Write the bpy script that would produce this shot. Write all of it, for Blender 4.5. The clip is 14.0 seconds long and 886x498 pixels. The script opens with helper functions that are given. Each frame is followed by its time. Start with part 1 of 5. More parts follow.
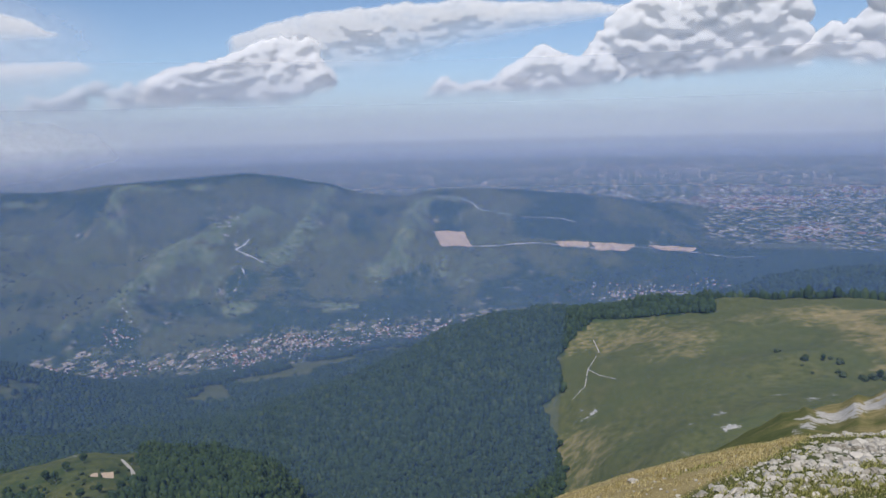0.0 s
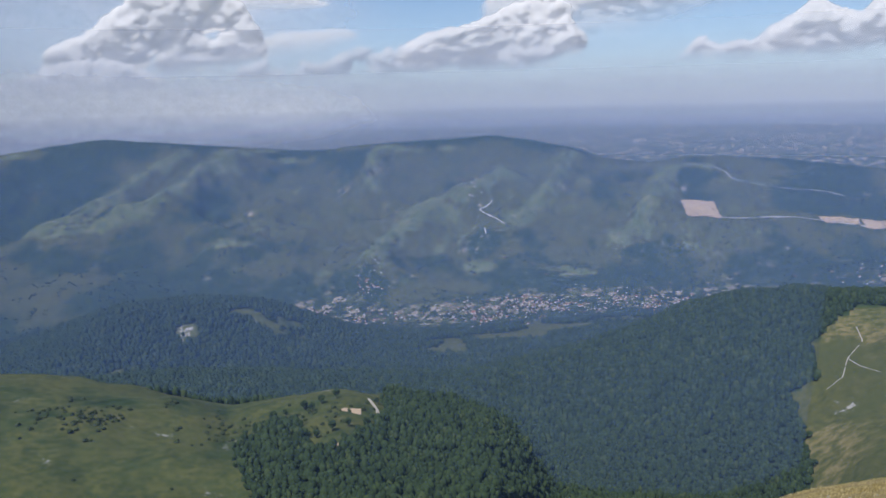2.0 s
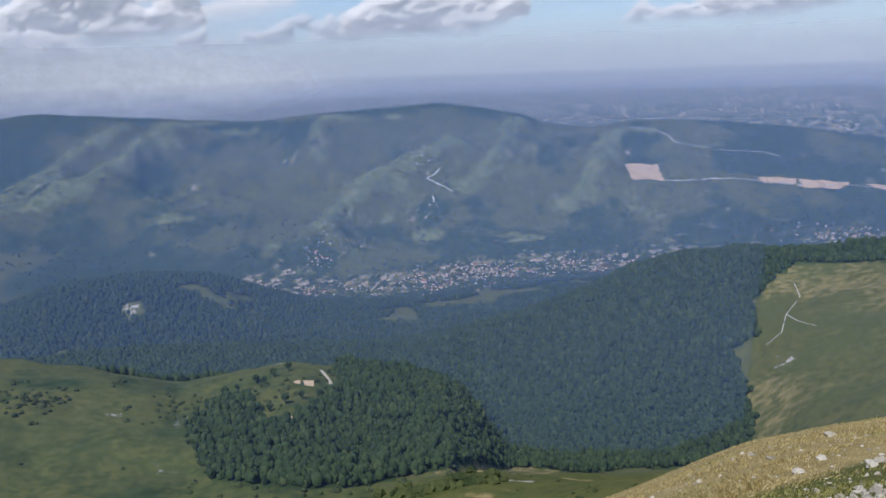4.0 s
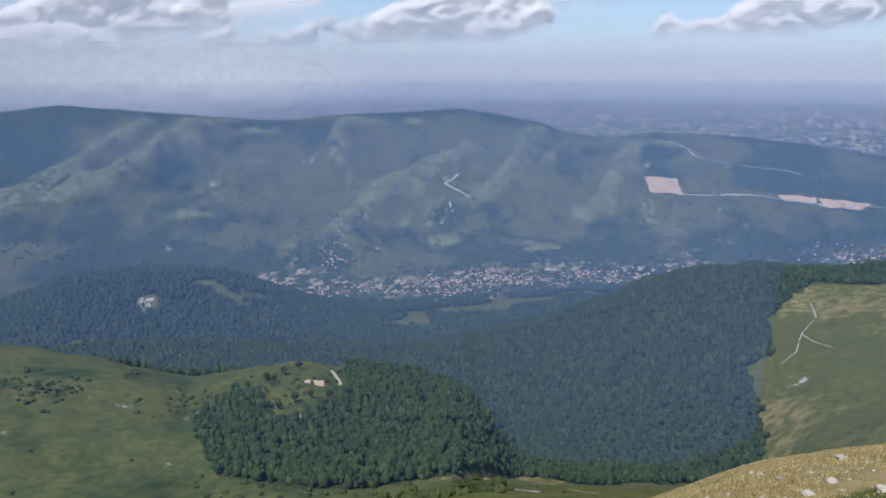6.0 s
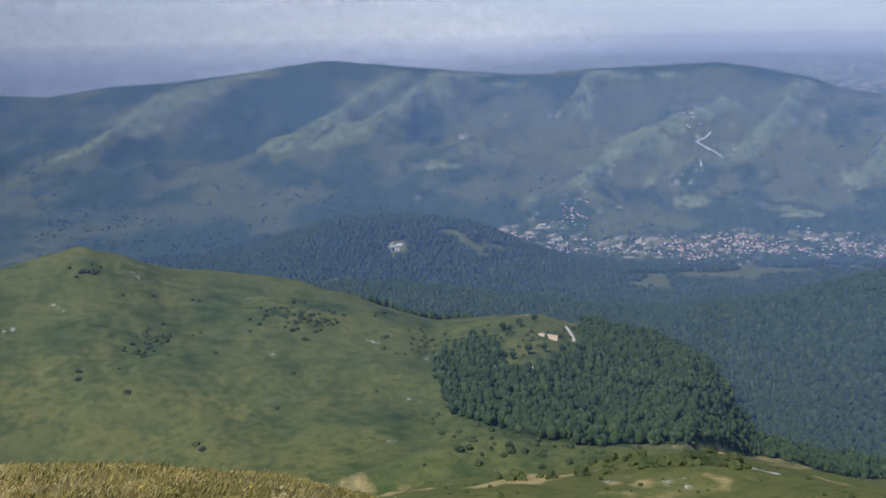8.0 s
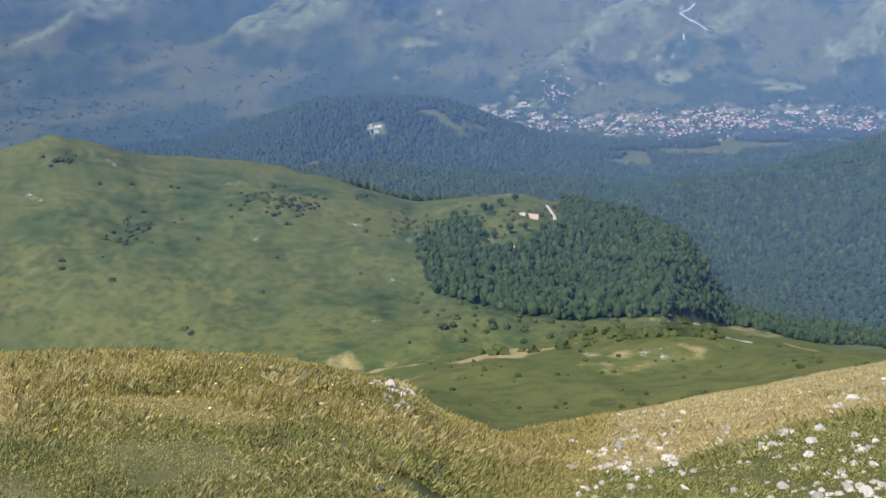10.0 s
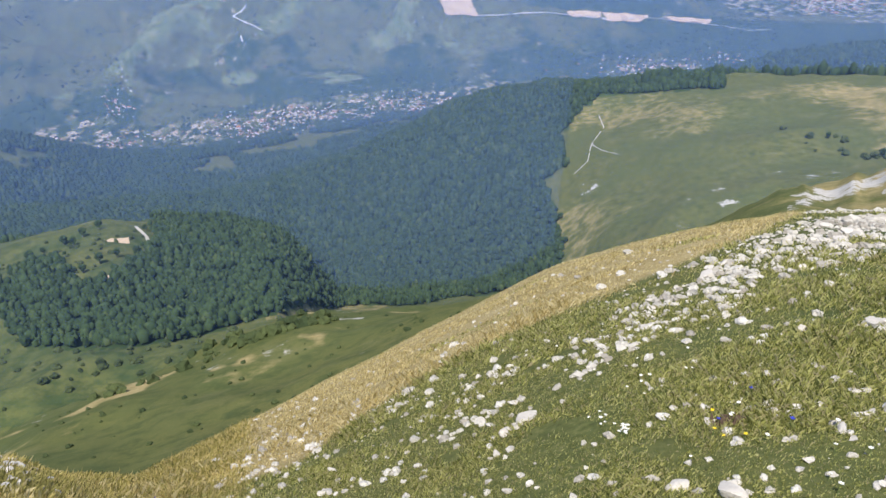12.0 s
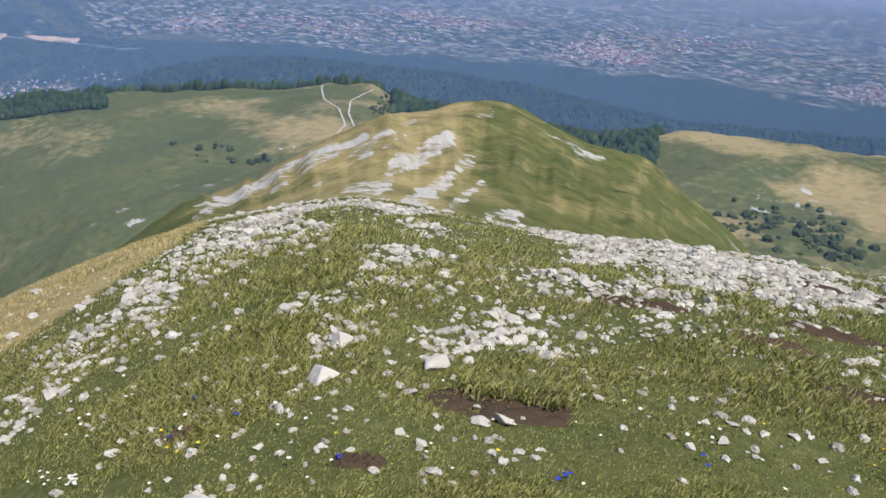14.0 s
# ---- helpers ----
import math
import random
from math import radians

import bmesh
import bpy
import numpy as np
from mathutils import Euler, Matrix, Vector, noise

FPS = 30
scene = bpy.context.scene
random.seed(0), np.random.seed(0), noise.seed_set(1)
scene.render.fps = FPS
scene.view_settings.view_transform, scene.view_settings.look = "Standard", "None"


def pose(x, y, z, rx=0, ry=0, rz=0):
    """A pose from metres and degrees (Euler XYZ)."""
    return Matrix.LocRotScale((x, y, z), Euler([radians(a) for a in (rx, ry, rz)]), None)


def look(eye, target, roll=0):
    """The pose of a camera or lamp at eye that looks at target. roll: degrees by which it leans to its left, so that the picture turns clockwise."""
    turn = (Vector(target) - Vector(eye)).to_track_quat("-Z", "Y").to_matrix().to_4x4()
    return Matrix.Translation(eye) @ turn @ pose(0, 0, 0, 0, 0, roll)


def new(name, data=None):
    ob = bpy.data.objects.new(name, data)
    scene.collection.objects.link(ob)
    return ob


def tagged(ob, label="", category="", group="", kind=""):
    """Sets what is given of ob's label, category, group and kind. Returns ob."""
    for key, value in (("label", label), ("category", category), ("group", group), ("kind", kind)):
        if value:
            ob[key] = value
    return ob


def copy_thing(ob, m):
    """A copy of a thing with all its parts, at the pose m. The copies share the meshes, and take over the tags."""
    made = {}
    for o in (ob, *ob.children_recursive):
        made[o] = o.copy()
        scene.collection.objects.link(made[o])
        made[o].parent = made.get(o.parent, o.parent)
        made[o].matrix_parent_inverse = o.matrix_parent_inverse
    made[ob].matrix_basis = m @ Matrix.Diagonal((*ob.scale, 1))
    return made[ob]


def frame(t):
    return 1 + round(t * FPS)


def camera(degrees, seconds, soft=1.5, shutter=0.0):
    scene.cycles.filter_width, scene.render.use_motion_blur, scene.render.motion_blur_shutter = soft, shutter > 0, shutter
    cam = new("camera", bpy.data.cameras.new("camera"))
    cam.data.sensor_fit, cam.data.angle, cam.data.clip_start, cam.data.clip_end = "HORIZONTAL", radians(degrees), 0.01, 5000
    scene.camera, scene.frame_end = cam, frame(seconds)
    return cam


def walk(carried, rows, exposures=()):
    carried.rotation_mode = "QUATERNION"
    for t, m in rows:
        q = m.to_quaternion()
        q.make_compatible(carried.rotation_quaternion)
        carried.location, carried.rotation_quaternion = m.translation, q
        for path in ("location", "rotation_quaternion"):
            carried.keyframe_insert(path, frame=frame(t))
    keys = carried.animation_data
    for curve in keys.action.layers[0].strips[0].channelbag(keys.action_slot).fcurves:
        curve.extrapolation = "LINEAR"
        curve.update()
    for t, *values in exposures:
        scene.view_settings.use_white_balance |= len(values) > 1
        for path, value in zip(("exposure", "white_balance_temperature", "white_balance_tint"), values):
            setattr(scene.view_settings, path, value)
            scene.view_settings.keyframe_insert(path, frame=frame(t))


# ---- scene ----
cam = camera(57.9, 14.0)

# The camera turns where it stands, at eye height on the ridge: seconds, yaw, pitch, roll.
EYE = 1.6
TURNS = [
    (0, -0.00, -8.65, -1.40, 0, 0, 0),
    (0.5, 2.92, -8.72, -0.31, 0, 0, 0),
    (1, 9.70, -9.65, 0.09, 0, 0, 0),
    (1.5, 16.23, -11.01, -0.62, 0, 0, 0),
    (2, 17.34, -10.82, -1.29, 0, 0, 0),
    (2.5, 16.89, -9.66, -2.38, 0, 0, 0),
    (3, 15.50, -11.59, -2.57, 0, 0, 0),
    (3.5, 14.79, -12.12, -2.56, 0, 0, 0),
    (3.7, 14.24, -12.62, -2.53, 0, 0, 0),
    (5.8, 11.74, -14.18, -0.31, 0, 0, 0),
    (6, 14.78, -12.76, -0.05, 0, 0, 0),
    (6.5, 23.25, -13.65, -1.19, 0, 0, 0),
    (7, 27.60, -14.03, -1.09, 0, 0, 0),
    (7.5, 31.66, -15.31, -1.18, 0, 0, 0),
    (8, 32.38, -15.73, -1.21, 0, 0, 0),
    (8.2, 32.83, -16.34, -1.37, 0, 0, 0),
    (10.3, 29.86, -24.88, -1.22, 0, 0, 0),
    (10.5, 28.57, -24.85, -0.81, 0, 0, 0),
    (11, 24.37, -24.83, -1.78, 0, 0, 0),
    (11.5, 12.93, -24.98, 1.74, 0, 0, 0),
    (12, 0.63, -24.74, -0.93, 0, 0, 0),
    (12.5, -3.51, -23.08, -0.78, 0, 0, 0),
    (13, -14.65, -22.52, -2.21, 0, 0, 0),
    (13.5, -30.41, -22.52, 1.55, 0, 0, 0),
    (14, -42.99, -21.81, 5.44, 0, 0, 0),
]
walk(cam, [(t, Matrix.Translation((x, y, EYE + z)) @ pose(0, 0, 0, 0, 0, yaw) @ pose(0, 0, 0, 90 + pitch) @ pose(0, 0, 0, 0, 0, roll))
           for t, yaw, pitch, roll, x, y, z in TURNS], exposures=[(0.0, -0.06), (3.5, 0.0), (6.5, 0.14), (8.0, 0.22), (10.5, 0.75), (12.5, 0.65), (14.0, 0.4)])

# ---- light: a high summer sun, and the sky ----
SUN_AZ, SUN_EL = -168.0, 56.0   # degrees clockwise from straight ahead, and above the horizon
world = bpy.data.worlds.new("sky")
scene.world = world
world.use_nodes = True
wn, wl = world.node_tree.nodes, world.node_tree.links
sky = wn.new("ShaderNodeTexSky")
sky.sky_type, sky.sun_disc = "NISHITA", False
sky.sun_elevation, sky.sun_rotation = radians(SUN_EL), radians(SUN_AZ)
sky.altitude, sky.air_density, sky.dust_density, sky.ozone_density = 2600, 0.9, 0.5, 3.0
wl.new(sky.outputs["Color"], wn["Background"].inputs["Color"])
wn["Background"].inputs["Strength"].default_value = 0.115
sun = new("sun", bpy.data.lights.new("sun", "SUN"))
sun.data.energy, sun.data.angle, sun.data.color = 3.6, radians(0.5), (1.0, 0.95, 0.87)
sun.matrix_world = look((0, 0, 0), (-math.sin(radians(SUN_AZ)) * math.cos(radians(SUN_EL)),
                                    -math.cos(radians(SUN_AZ)) * math.cos(radians(SUN_EL)), -math.sin(radians(SUN_EL))))
tagged(sun, kind="structure")


# ---- small tools ----
def hash2(ix, iy, seed):
    """Pseudo-random numbers from 0 to 1 on a whole-number grid."""
    h = (ix.astype(np.int64) * 374761393 + iy.astype(np.int64) * 668265263 + seed * 974711) & 0x7FFFFFFF
    h = ((h ^ (h >> 13)) * 1274126177) & 0x7FFFFFFF
    h = ((h ^ (h >> 16)) * 2246822519) & 0x7FFFFFFF
    return (h & 0xFFFFFF) / float(0xFFFFFF)


def value_noise(x, y, seed=0):
    ix, iy = np.floor(x), np.floor(y)
    fx, fy = x - ix, y - iy
    fx, fy = fx * fx * (3 - 2 * fx), fy * fy * (3 - 2 * fy)
    a, b = hash2(ix, iy, seed), hash2(ix + 1, iy, seed)
    c, d = hash2(ix, iy + 1, seed), hash2(ix + 1, iy + 1, seed)
    return (a + (b - a) * fx) * (1 - fy) + (c + (d - c) * fx) * fy


def fbm(x, y, octaves=4, seed=0):
    """Fractal noise, from about -1 to 1."""
    total, amp, norm = 0, 1.0, 0
    for o in range(octaves):
        total = total + amp * (value_noise(x, y, seed + 17 * o) * 2 - 1)
        norm += amp
        x, y, amp = x * 2.03 + 5.1, y * 1.97 - 3.7, amp * 0.5
    return total / norm


def ridged(x, y, octaves=4, seed=0):
    """Sharp-crested noise for gullies, from 0 to 1."""
    total, amp, norm = 0, 1.0, 0
    for o in range(octaves):
        total = total + amp * (1 - np.abs(value_noise(x, y, seed + 23 * o) * 2 - 1))
        norm += amp
        x, y, amp = x * 2.05 + 1.7, y * 2.05 + 9.2, amp * 0.5
    return total / norm


def smooth(a, b, x):
    s = np.clip((x - a) / (b - a), 0, 1)
    return s * s * (3 - 2 * s)


# ---- the lie of the land: crests and hollows, each a line of (azimuth, distance, angle above the eye's level) ----
def line(*rows):
    a = np.array(rows, float)
    return a[:, 0], a[:, 1], a[:, 2]


SUMMIT = line((-180, 18, -12), (-100, 14, -20), (-70, 13, -25), (-58, 14, -28.2), (-45, 15, -31.1), (-41, 14, -32.2), (-35, 13, -33.8),
              (-32, 12.5, -36), (-27, 14, -37.6), (-21.6, 18, -36.6), (-14.4, 24, -34.7), (-6.3, 28, -32.2), (1, 30, -29.3), (8, 30, -26),
              (17, 28, -23), (24.6, 26, -20.7), (36, 23, -18.6), (48, 20, -19.6), (54.6, 19, -19.7), (65, 18, -18.9), (74, 18, -18.2),
              (100, 18, -16), (180, 18, -12))
HOLLOW = line((-180, 70, -32), (-58, 70, -33), (-41, 70, -35.5), (-27, 70, -38), (-14, 80, -36), (1, 80, -31), (8, 80, -28), (17, 75, -24.5),
              (24.6, 70, -21.4), (36, 62, -19.3), (48, 60, -20.6), (65, 60, -23), (90, 60, -28), (180, 70, -32))
FOOTHILL = line((-180, 200, -34), (-60, 200, -34), (-45, 180, -33.5), (-39, 170, -32.8), (-33, 165, -31.9), (-25, 165, -31.2), (-12, 165, -29),
                (-8, 160, -29.3), (2, 150, -28.2), (8, 140, -27), (17, 120, -23.4), (23.5, 110, -19.8), (28.7, 140, -18.1), (34.3, 180, -14.9),
                (38.3, 200, -12.7), (41.9, 212, -11.8), (45.5, 220, -11.5), (47.6, 222, -11.8), (52.8, 230, -14), (55.2, 260, -13.9),
                (57.2, 265, -14.3), (60.8, 260, -16.3), (64.9, 240, -19), (72, 220, -23), (90, 200, -30), (180, 200, -34))
GULLY = line((-180, 300, -32), (-60, 290, -32), (-41, 270, -32), (-33, 265, -32), (-25, 265, -31.6), (-14, 275, -30.2), (-9, 400, -30.2), (-4, 430, -29.6), (2, 430, -29.2), (8, 400, -28.2), (13, 320, -26.6), (17, 290, -26), (26, 300, -22.5), (36, 330, -20), (46, 360, -18), (60, 360, -21), (75, 330, -24), (180, 300, -32))
LEFT_SPUR = line((-180, 560, -12), (-75, 560, -13), (-62.4, 570, -14.5), (-57.9, 580, -14.1), (-52, 590, -15.9), (-46.3, 600, -17.2), (-36.9, 600, -19.6), (-33.5, 580, -21.1), (-29.2, 560, -20.9), (-25, 550, -20.7), (-22, 545, -21.4), (-17, 530, -22.1), (-13, 505, -23.2), (-11, 490, -26.2), (-9.8, 520, -28), (-8.5, 560, -27.4), (-4, 570, -26.6), (3, 560, -26.2), (8, 520, -25.4), (17, 440, -23.2), (26, 470, -19.8), (36, 500, -18), (50, 480, -18), (65, 480, -18), (80, 480, -18), (180, 560, -12))
RAVINE = line((-180, 700, -15), (-60, 720, -17), (-46, 720, -19.5), (-37, 720, -20.8), (-25, 700, -22), (-17, 690, -23), (-12, 700, -23.4), (-9, 730, -22.8), (-4, 730, -20.8), (0, 730, -19.2), (8, 730, -18), (17, 650, -16.6), (26, 650, -15.2), (35, 650, -14.2), (45, 640, -15.5), (60, 640, -15), (80, 640, -14.5), (180, 700, -15))
WOODED = line((-180, 900, -14), (-60, 900, -17), (-46, 900, -17.8), (-36, 900, -18.4), (-25, 890, -19.6), (-17, 880, -20.1), (-12, 880, -19.3), (-8, 880, -18.2), (-4, 890, -16.8),
              (0, 900, -14.9), (4, 900, -13.8), (8.4, 900, -13.2), (12.4, 900, -13.1), (17.5, 900, -12.5), (19.5, 900, -12.1), (26, 900, -11.8),
              (30, 900, -11.6), (33.7, 900, -10.9), (36.9, 890, -10.8), (39, 880, -12), (46, 860, -13), (54, 840, -13.2), (58.7, 820, -11.8), (66, 820, -11.3),
              (72, 820, -10.9), (85, 820, -10.5), (180, 900, -14))
BACK = line((-180, 1080, -16), (-46, 1080, -19), (-36, 1080, -19), (-25, 1080, -19.6), (-17, 1080, -19.6), (-12, 1080, -19.3), (-4, 1080, -17.8),
            (0, 1080, -16.4), (8, 1080, -15), (17, 1080, -14), (26, 1060, -12.9), (37, 1060, -12.2), (50, 1040, -13.5), (60, 1000, -13), (80, 1000, -12), (180, 1080, -16))
CLIFF_HILL = line((-180, 1300, -16), (-56, 1300, -17.5), (-50, 1300, -17.2), (-46.2, 1300, -16.2), (-43.3, 1300, -14.8), (-40, 1300, -13.8), (-35, 1300, -13.7), (-30.4, 1300, -14.3),
                  (-26.3, 1300, -16.1), (-23.3, 1300, -17.3), (-15, 1300, -17.6), (-8, 1300, -17), (0, 1300, -15.8), (8, 1300, -14.3), (17.5, 1300, -12.9), (21.6, 1280, -11.5),
                  (26.8, 1280, -10.3), (32.9, 1280, -10.1), (38.5, 1280, -10.3), (44.6, 1280, -10.5), (52, 1280, -11.2), (59, 1280, -11.6), (72, 1280, -10.6), (85, 1280, -10), (180, 1300, -16))
VALLEY = line((-180, 1750, -13), (-60, 1750, -13.4), (-40, 1750, -14), (-27, 1750, -15.1), (-20, 1750, -15.7), (-15, 1750, -15.6), (-11, 1750, -15), (-4, 1770, -14.3), (0, 1800, -13.9),
              (12.7, 1900, -11.9), (18, 2000, -10.9), (25, 2100, -10), (40, 2200, -9.3), (60, 2200, -9.2), (85, 2200, -9), (180, 1750, -13))
SLOPE = line((-180, 2350, -9), (-60, 2350, -8.8), (-50, 2350, -8.9), (-42, 2350, -8.6), (-30, 2350, -9), (-20, 2350, -8.8), (-14, 2350, -8.4), (-6, 2350, -9), (0, 2400, -8.8), (12, 2450, -8.6),
             (20, 2500, -8.6), (30, 2600, -8), (60, 2700, -7.4), (85, 2700, -7.2), (180, 2350, -9))
FAR_RIDGE = line((-180, 3000, -3), (-75, 3000, -4), (-60.7, 3000, -3.8), (-58.2, 3000, -4.1), (-55.5, 3000, -3.7), (-49.9, 3000, -3.4), (-45.5, 3000, -3), (-40.1, 3000, -2.3),
                 (-37.8, 3000, -2.6), (-31.5, 3000, -3.2), (-26.4, 3000, -3.6), (-21, 3000, -3.2), (-17, 3000, -3), (-13.6, 3000, -2.8), (-11, 3000, -3.2), (-7.4, 3000, -3.9),
                 (-5.7, 3000, -4.6), (-2.5, 3000, -4.9), (-0.5, 3000, -4.3), (4.8, 3000, -4.5), (10.7, 3000, -5), (16.5, 3000, -5.9), (18.4, 3050, -6.5), (25, 3100, -6.3),
                 (40, 3200, -5.7), (85, 3200, -5.3), (180, 3000, -3))
BEYOND = line((-180, 3400, -4), (-60, 3400, -5), (-40, 3400, -4), (-20, 3400, -4), (-8, 3400, -4.7), (0, 3400, -5.2), (10, 3450, -5.4), (18, 3500, -5.3), (40, 3600, -4.6), (85, 3600, -4.4), (180, 3400, -4))
PLAIN = line((-180, 4100, -2.2), (-60, 4100, -3), (-30, 4100, -2.5), (0, 4100, -2.7), (40, 4100, -2.9), (85, 4100, -2.9), (180, 4100, -2.2))
HORIZON = line((-180, 4850, -0.9), (180, 4850, -0.9))
LINES = [HOLLOW, FOOTHILL, GULLY, LEFT_SPUR, RAVINE, WOODED, BACK, CLIFF_HILL, VALLEY, SLOPE, FAR_RIDGE, BEYOND, PLAIN, HORIZON]


def at_az(ln, az):
    """Distance and height of a line of the land at an azimuth, the corners rounded off."""
    r = z = 0
    for da, w in ((-0.8, 0.25), (0, 0.5), (0.8, 0.25)):
        rr = np.interp(az + da, ln[0], ln[1])
        r = r + w * rr
        z = z + w * (EYE + rr * np.tan(np.radians(np.interp(az + da, ln[0], ln[2]))))
    return r, z


def land(az, r):
    """Height of the smooth land, before the small relief. az in degrees, arrays of one shape."""
    az, r = np.asarray(az, float), np.asarray(r, float)
    re, ze = at_az(SUMMIT, az)
    p = 1 + EYE / np.abs(ze)
    dome = ze * (r / re) ** p
    # beyond the rounded edge the hill falls on to the hollow behind
    r1, z1 = re * 1.5, ze * 1.5 ** p
    knots = [(re * 1.25, ze * 1.25 ** p), (r1, z1)] + [at_az(ln, az) for ln in LINES]
    R = np.stack([k[0] for k in knots])
    Z = np.stack([k[1] for k in knots])
    h, d = np.diff(R, axis=0), np.diff(Z, axis=0) / np.diff(R, axis=0)
    m = np.zeros_like(R)                      # slopes that never overshoot a crest or a hollow
    same = d[:-1] * d[1:] > 0
    w1, w2 = 2 * h[1:] + h[:-1], h[1:] + 2 * h[:-1]
    with np.errstate(divide="ignore", invalid="ignore"):
        m[1:-1] = np.where(same, (w1 + w2) / (w1 / d[:-1] + w2 / d[1:]), 0)
    m[0], m[-1] = d[0], d[-1]
    out = dome.copy()
    for i in range(len(knots) - 1):
        s = np.clip((r - R[i]) / h[i], 0, 1)
        z = ((1 + 2 * s) * (1 - s) ** 2 * Z[i] + s * (1 - s) ** 2 * h[i] * m[i]
             + s * s * (3 - 2 * s) * Z[i + 1] + s * s * (s - 1) * h[i] * m[i + 1])
        out = np.where(r >= R[i], z, out)
    return out


# Grassy spurs that run down the far mountain: points of (azimuth, angle), half width and height in metres.
FAR_SPURS = [([(-20.7, -3.2), (-21.3, -5.0), (-22.2, -7.2)], 70, 42),
             ([(-30.4, -3.6), (-33.9, -6.4), (-38.0, -8.2), (-43.5, -9.5)], 85, 60),
             ([(-35.0, -4.6), (-39.6, -6.9), (-44.6, -8.8)], 65, 45),
             ([(-13.0, -7.4), (-16.2, -8.4), (-18.9, -9.9), (-22.6, -12.2)], 80, 62),
             ([(-8.0, -4.4), (-9.6, -7.4), (-12.0, -10.0)], 80, 35),
             ([(-46.0, -3.2), (-50.5, -6.2), (-56.0, -8.4)], 110, 55),
             ([(-0.5, -4.6), (-2.6, -8.2), (-4.0, -11.0)], 90, 40)]


def spur_path(pts):
    """Points of a far spur on the plan, from its sight angles."""
    a = np.array(pts, float)
    r = np.interp(a[:, 1], [-15, -8.8, -3], [1790, 2370, 2940])
    return np.stack([r * np.sin(np.radians(a[:, 0])), r * np.cos(np.radians(a[:, 0]))], -1)


SPUR_PATHS = [(spur_path(p), w, h) for p, w, h in FAR_SPURS]


def far_spur(x, y, narrow=1.0):
    """How close a place lies to the crest of a far spur: rise in metres, and 0 to 1."""
    rise, near = np.zeros_like(x), np.zeros_like(x)
    for path, w, h in SPUR_PATHS:
        d = np.full_like(x, 1e9)
        for (ax, ay), (bx, by) in zip(path[:-1], path[1:]):
            t = np.clip(((x - ax) * (bx - ax) + (y - ay) * (by - ay)) / ((bx - ax) ** 2 + (by - ay) ** 2), 0, 1)
            d = np.minimum(d, np.hypot(x - ax - t * (bx - ax), y - ay - t * (by - ay)))
        g = np.exp(-np.abs(d / (w * narrow)) ** 1.5)
        rise, near = np.maximum(rise, h * g), np.maximum(near, g)
    return rise, near


def masked(mask, fn, *arrays):
    """fn of the places under the mask, nought elsewhere."""
    out = np.zeros(mask.shape)
    if mask.any():
        out[mask] = fn(*(a[mask] for a in arrays))
    return out


def relief(az, r, z):
    """Bumps, gullies and hummocks on the land."""
    az, r = np.broadcast_arrays(np.asarray(az, float), np.asarray(r, float))
    a = np.radians(az)
    x, y = r * np.sin(a), r * np.cos(a)

    def near(x, y, r):
        return (0.05 * fbm(x / 1.1, y / 1.1, 4, 3) + 0.14 * fbm(x / 5.0, y / 5.0, 3, 5) * smooth(2, 8, r)) * (1 - smooth(40, 90, r))

    def hummocks(x, y, r):
        return 2.4 * fbm(x / 30, y / 30, 4, 14) * smooth(75, 110, r) * (1 - smooth(240, 320, r))

    def mid(x, y, r):
        return (fbm(x / 60, y / 60, 5, 11) * 4.0 + fbm(x / 14, y / 14, 3, 12) * 1.3) * smooth(60, 180, r) * (1 - 0.4 * smooth(1000, 1500, r))

    def gullies(x, y, r):
        return (ridged(x / 130, y / 130, 4, 21) - 0.55) * 12 * smooth(230, 420, r) * (1 - smooth(1000, 1300, r))

    def far(x, y, r):
        wx, wy = x + 90 * fbm(x / 300, y / 300, 3, 35), y + 90 * fbm(x / 300, y / 300, 3, 36)
        rough = ((ridged(wx / 330, wy / 520, 5, 31) - 0.58) * 85 + (ridged(wx / 90, wy / 130, 3, 33) - 0.55) * 22) * smooth(1750, 2300, r) * (1 - 0.9 * smooth(2500, 2950, r))
        return rough + far_spur(wx - 8, wy)[0] * smooth(1700, 2000, r) * (1 - smooth(2700, 2960, r))

    def tongue(x, y):
        # the grassy tongue between the bowl and the foothills
        ax, ay, bx, by = -176.0, 203.0, -142.0, 262.0
        t = np.clip(((x - ax) * (bx - ax) + (y - ay) * (by - ay)) / ((bx - ax) ** 2 + (by - ay) ** 2), 0, 1)
        return 8.0 * np.exp(-(np.hypot(x - ax - t * (bx - ax), y - ay - t * (by - ay)) / 13.0) ** 2)

    def ribs(az, r):
        # gullies and ribs down the flanks of the next summit
        q = az + 0.5 * fbm(az / 3, r / 40, 3, 57)
        return ((ridged(q / 4.5, r / 260, 3, 58) - 0.6) * 3.6 + fbm(q / 0.9, r / 50, 3, 59) * 0.6) * smooth(75, 120, r) * (1 - 0.93 * smooth(140, 195, r)) * (1 - smooth(235, 270, r)) * smooth(18, 26, az) * (1 - smooth(66, 72, az))

    plain_ = 1 - smooth(12, 22, az) * smooth(1500, 1900, r) * 0.9
    return (masked(r < 90, near, x, y, r) + masked((r > 75) & (r < 320), hummocks, x, y, r) + masked(r > 60, mid, x, y, r) * plain_
            + masked((r > 230) & (r < 1300), gullies, x, y, r) + masked((r > 1700) & (r < 3100), far, x, y, r) * plain_
            + masked((r > 180) & (r < 420), tongue, x, y) + masked((r > 75) & (r < 270) & (az > 18) & (az < 72), ribs, az, r))


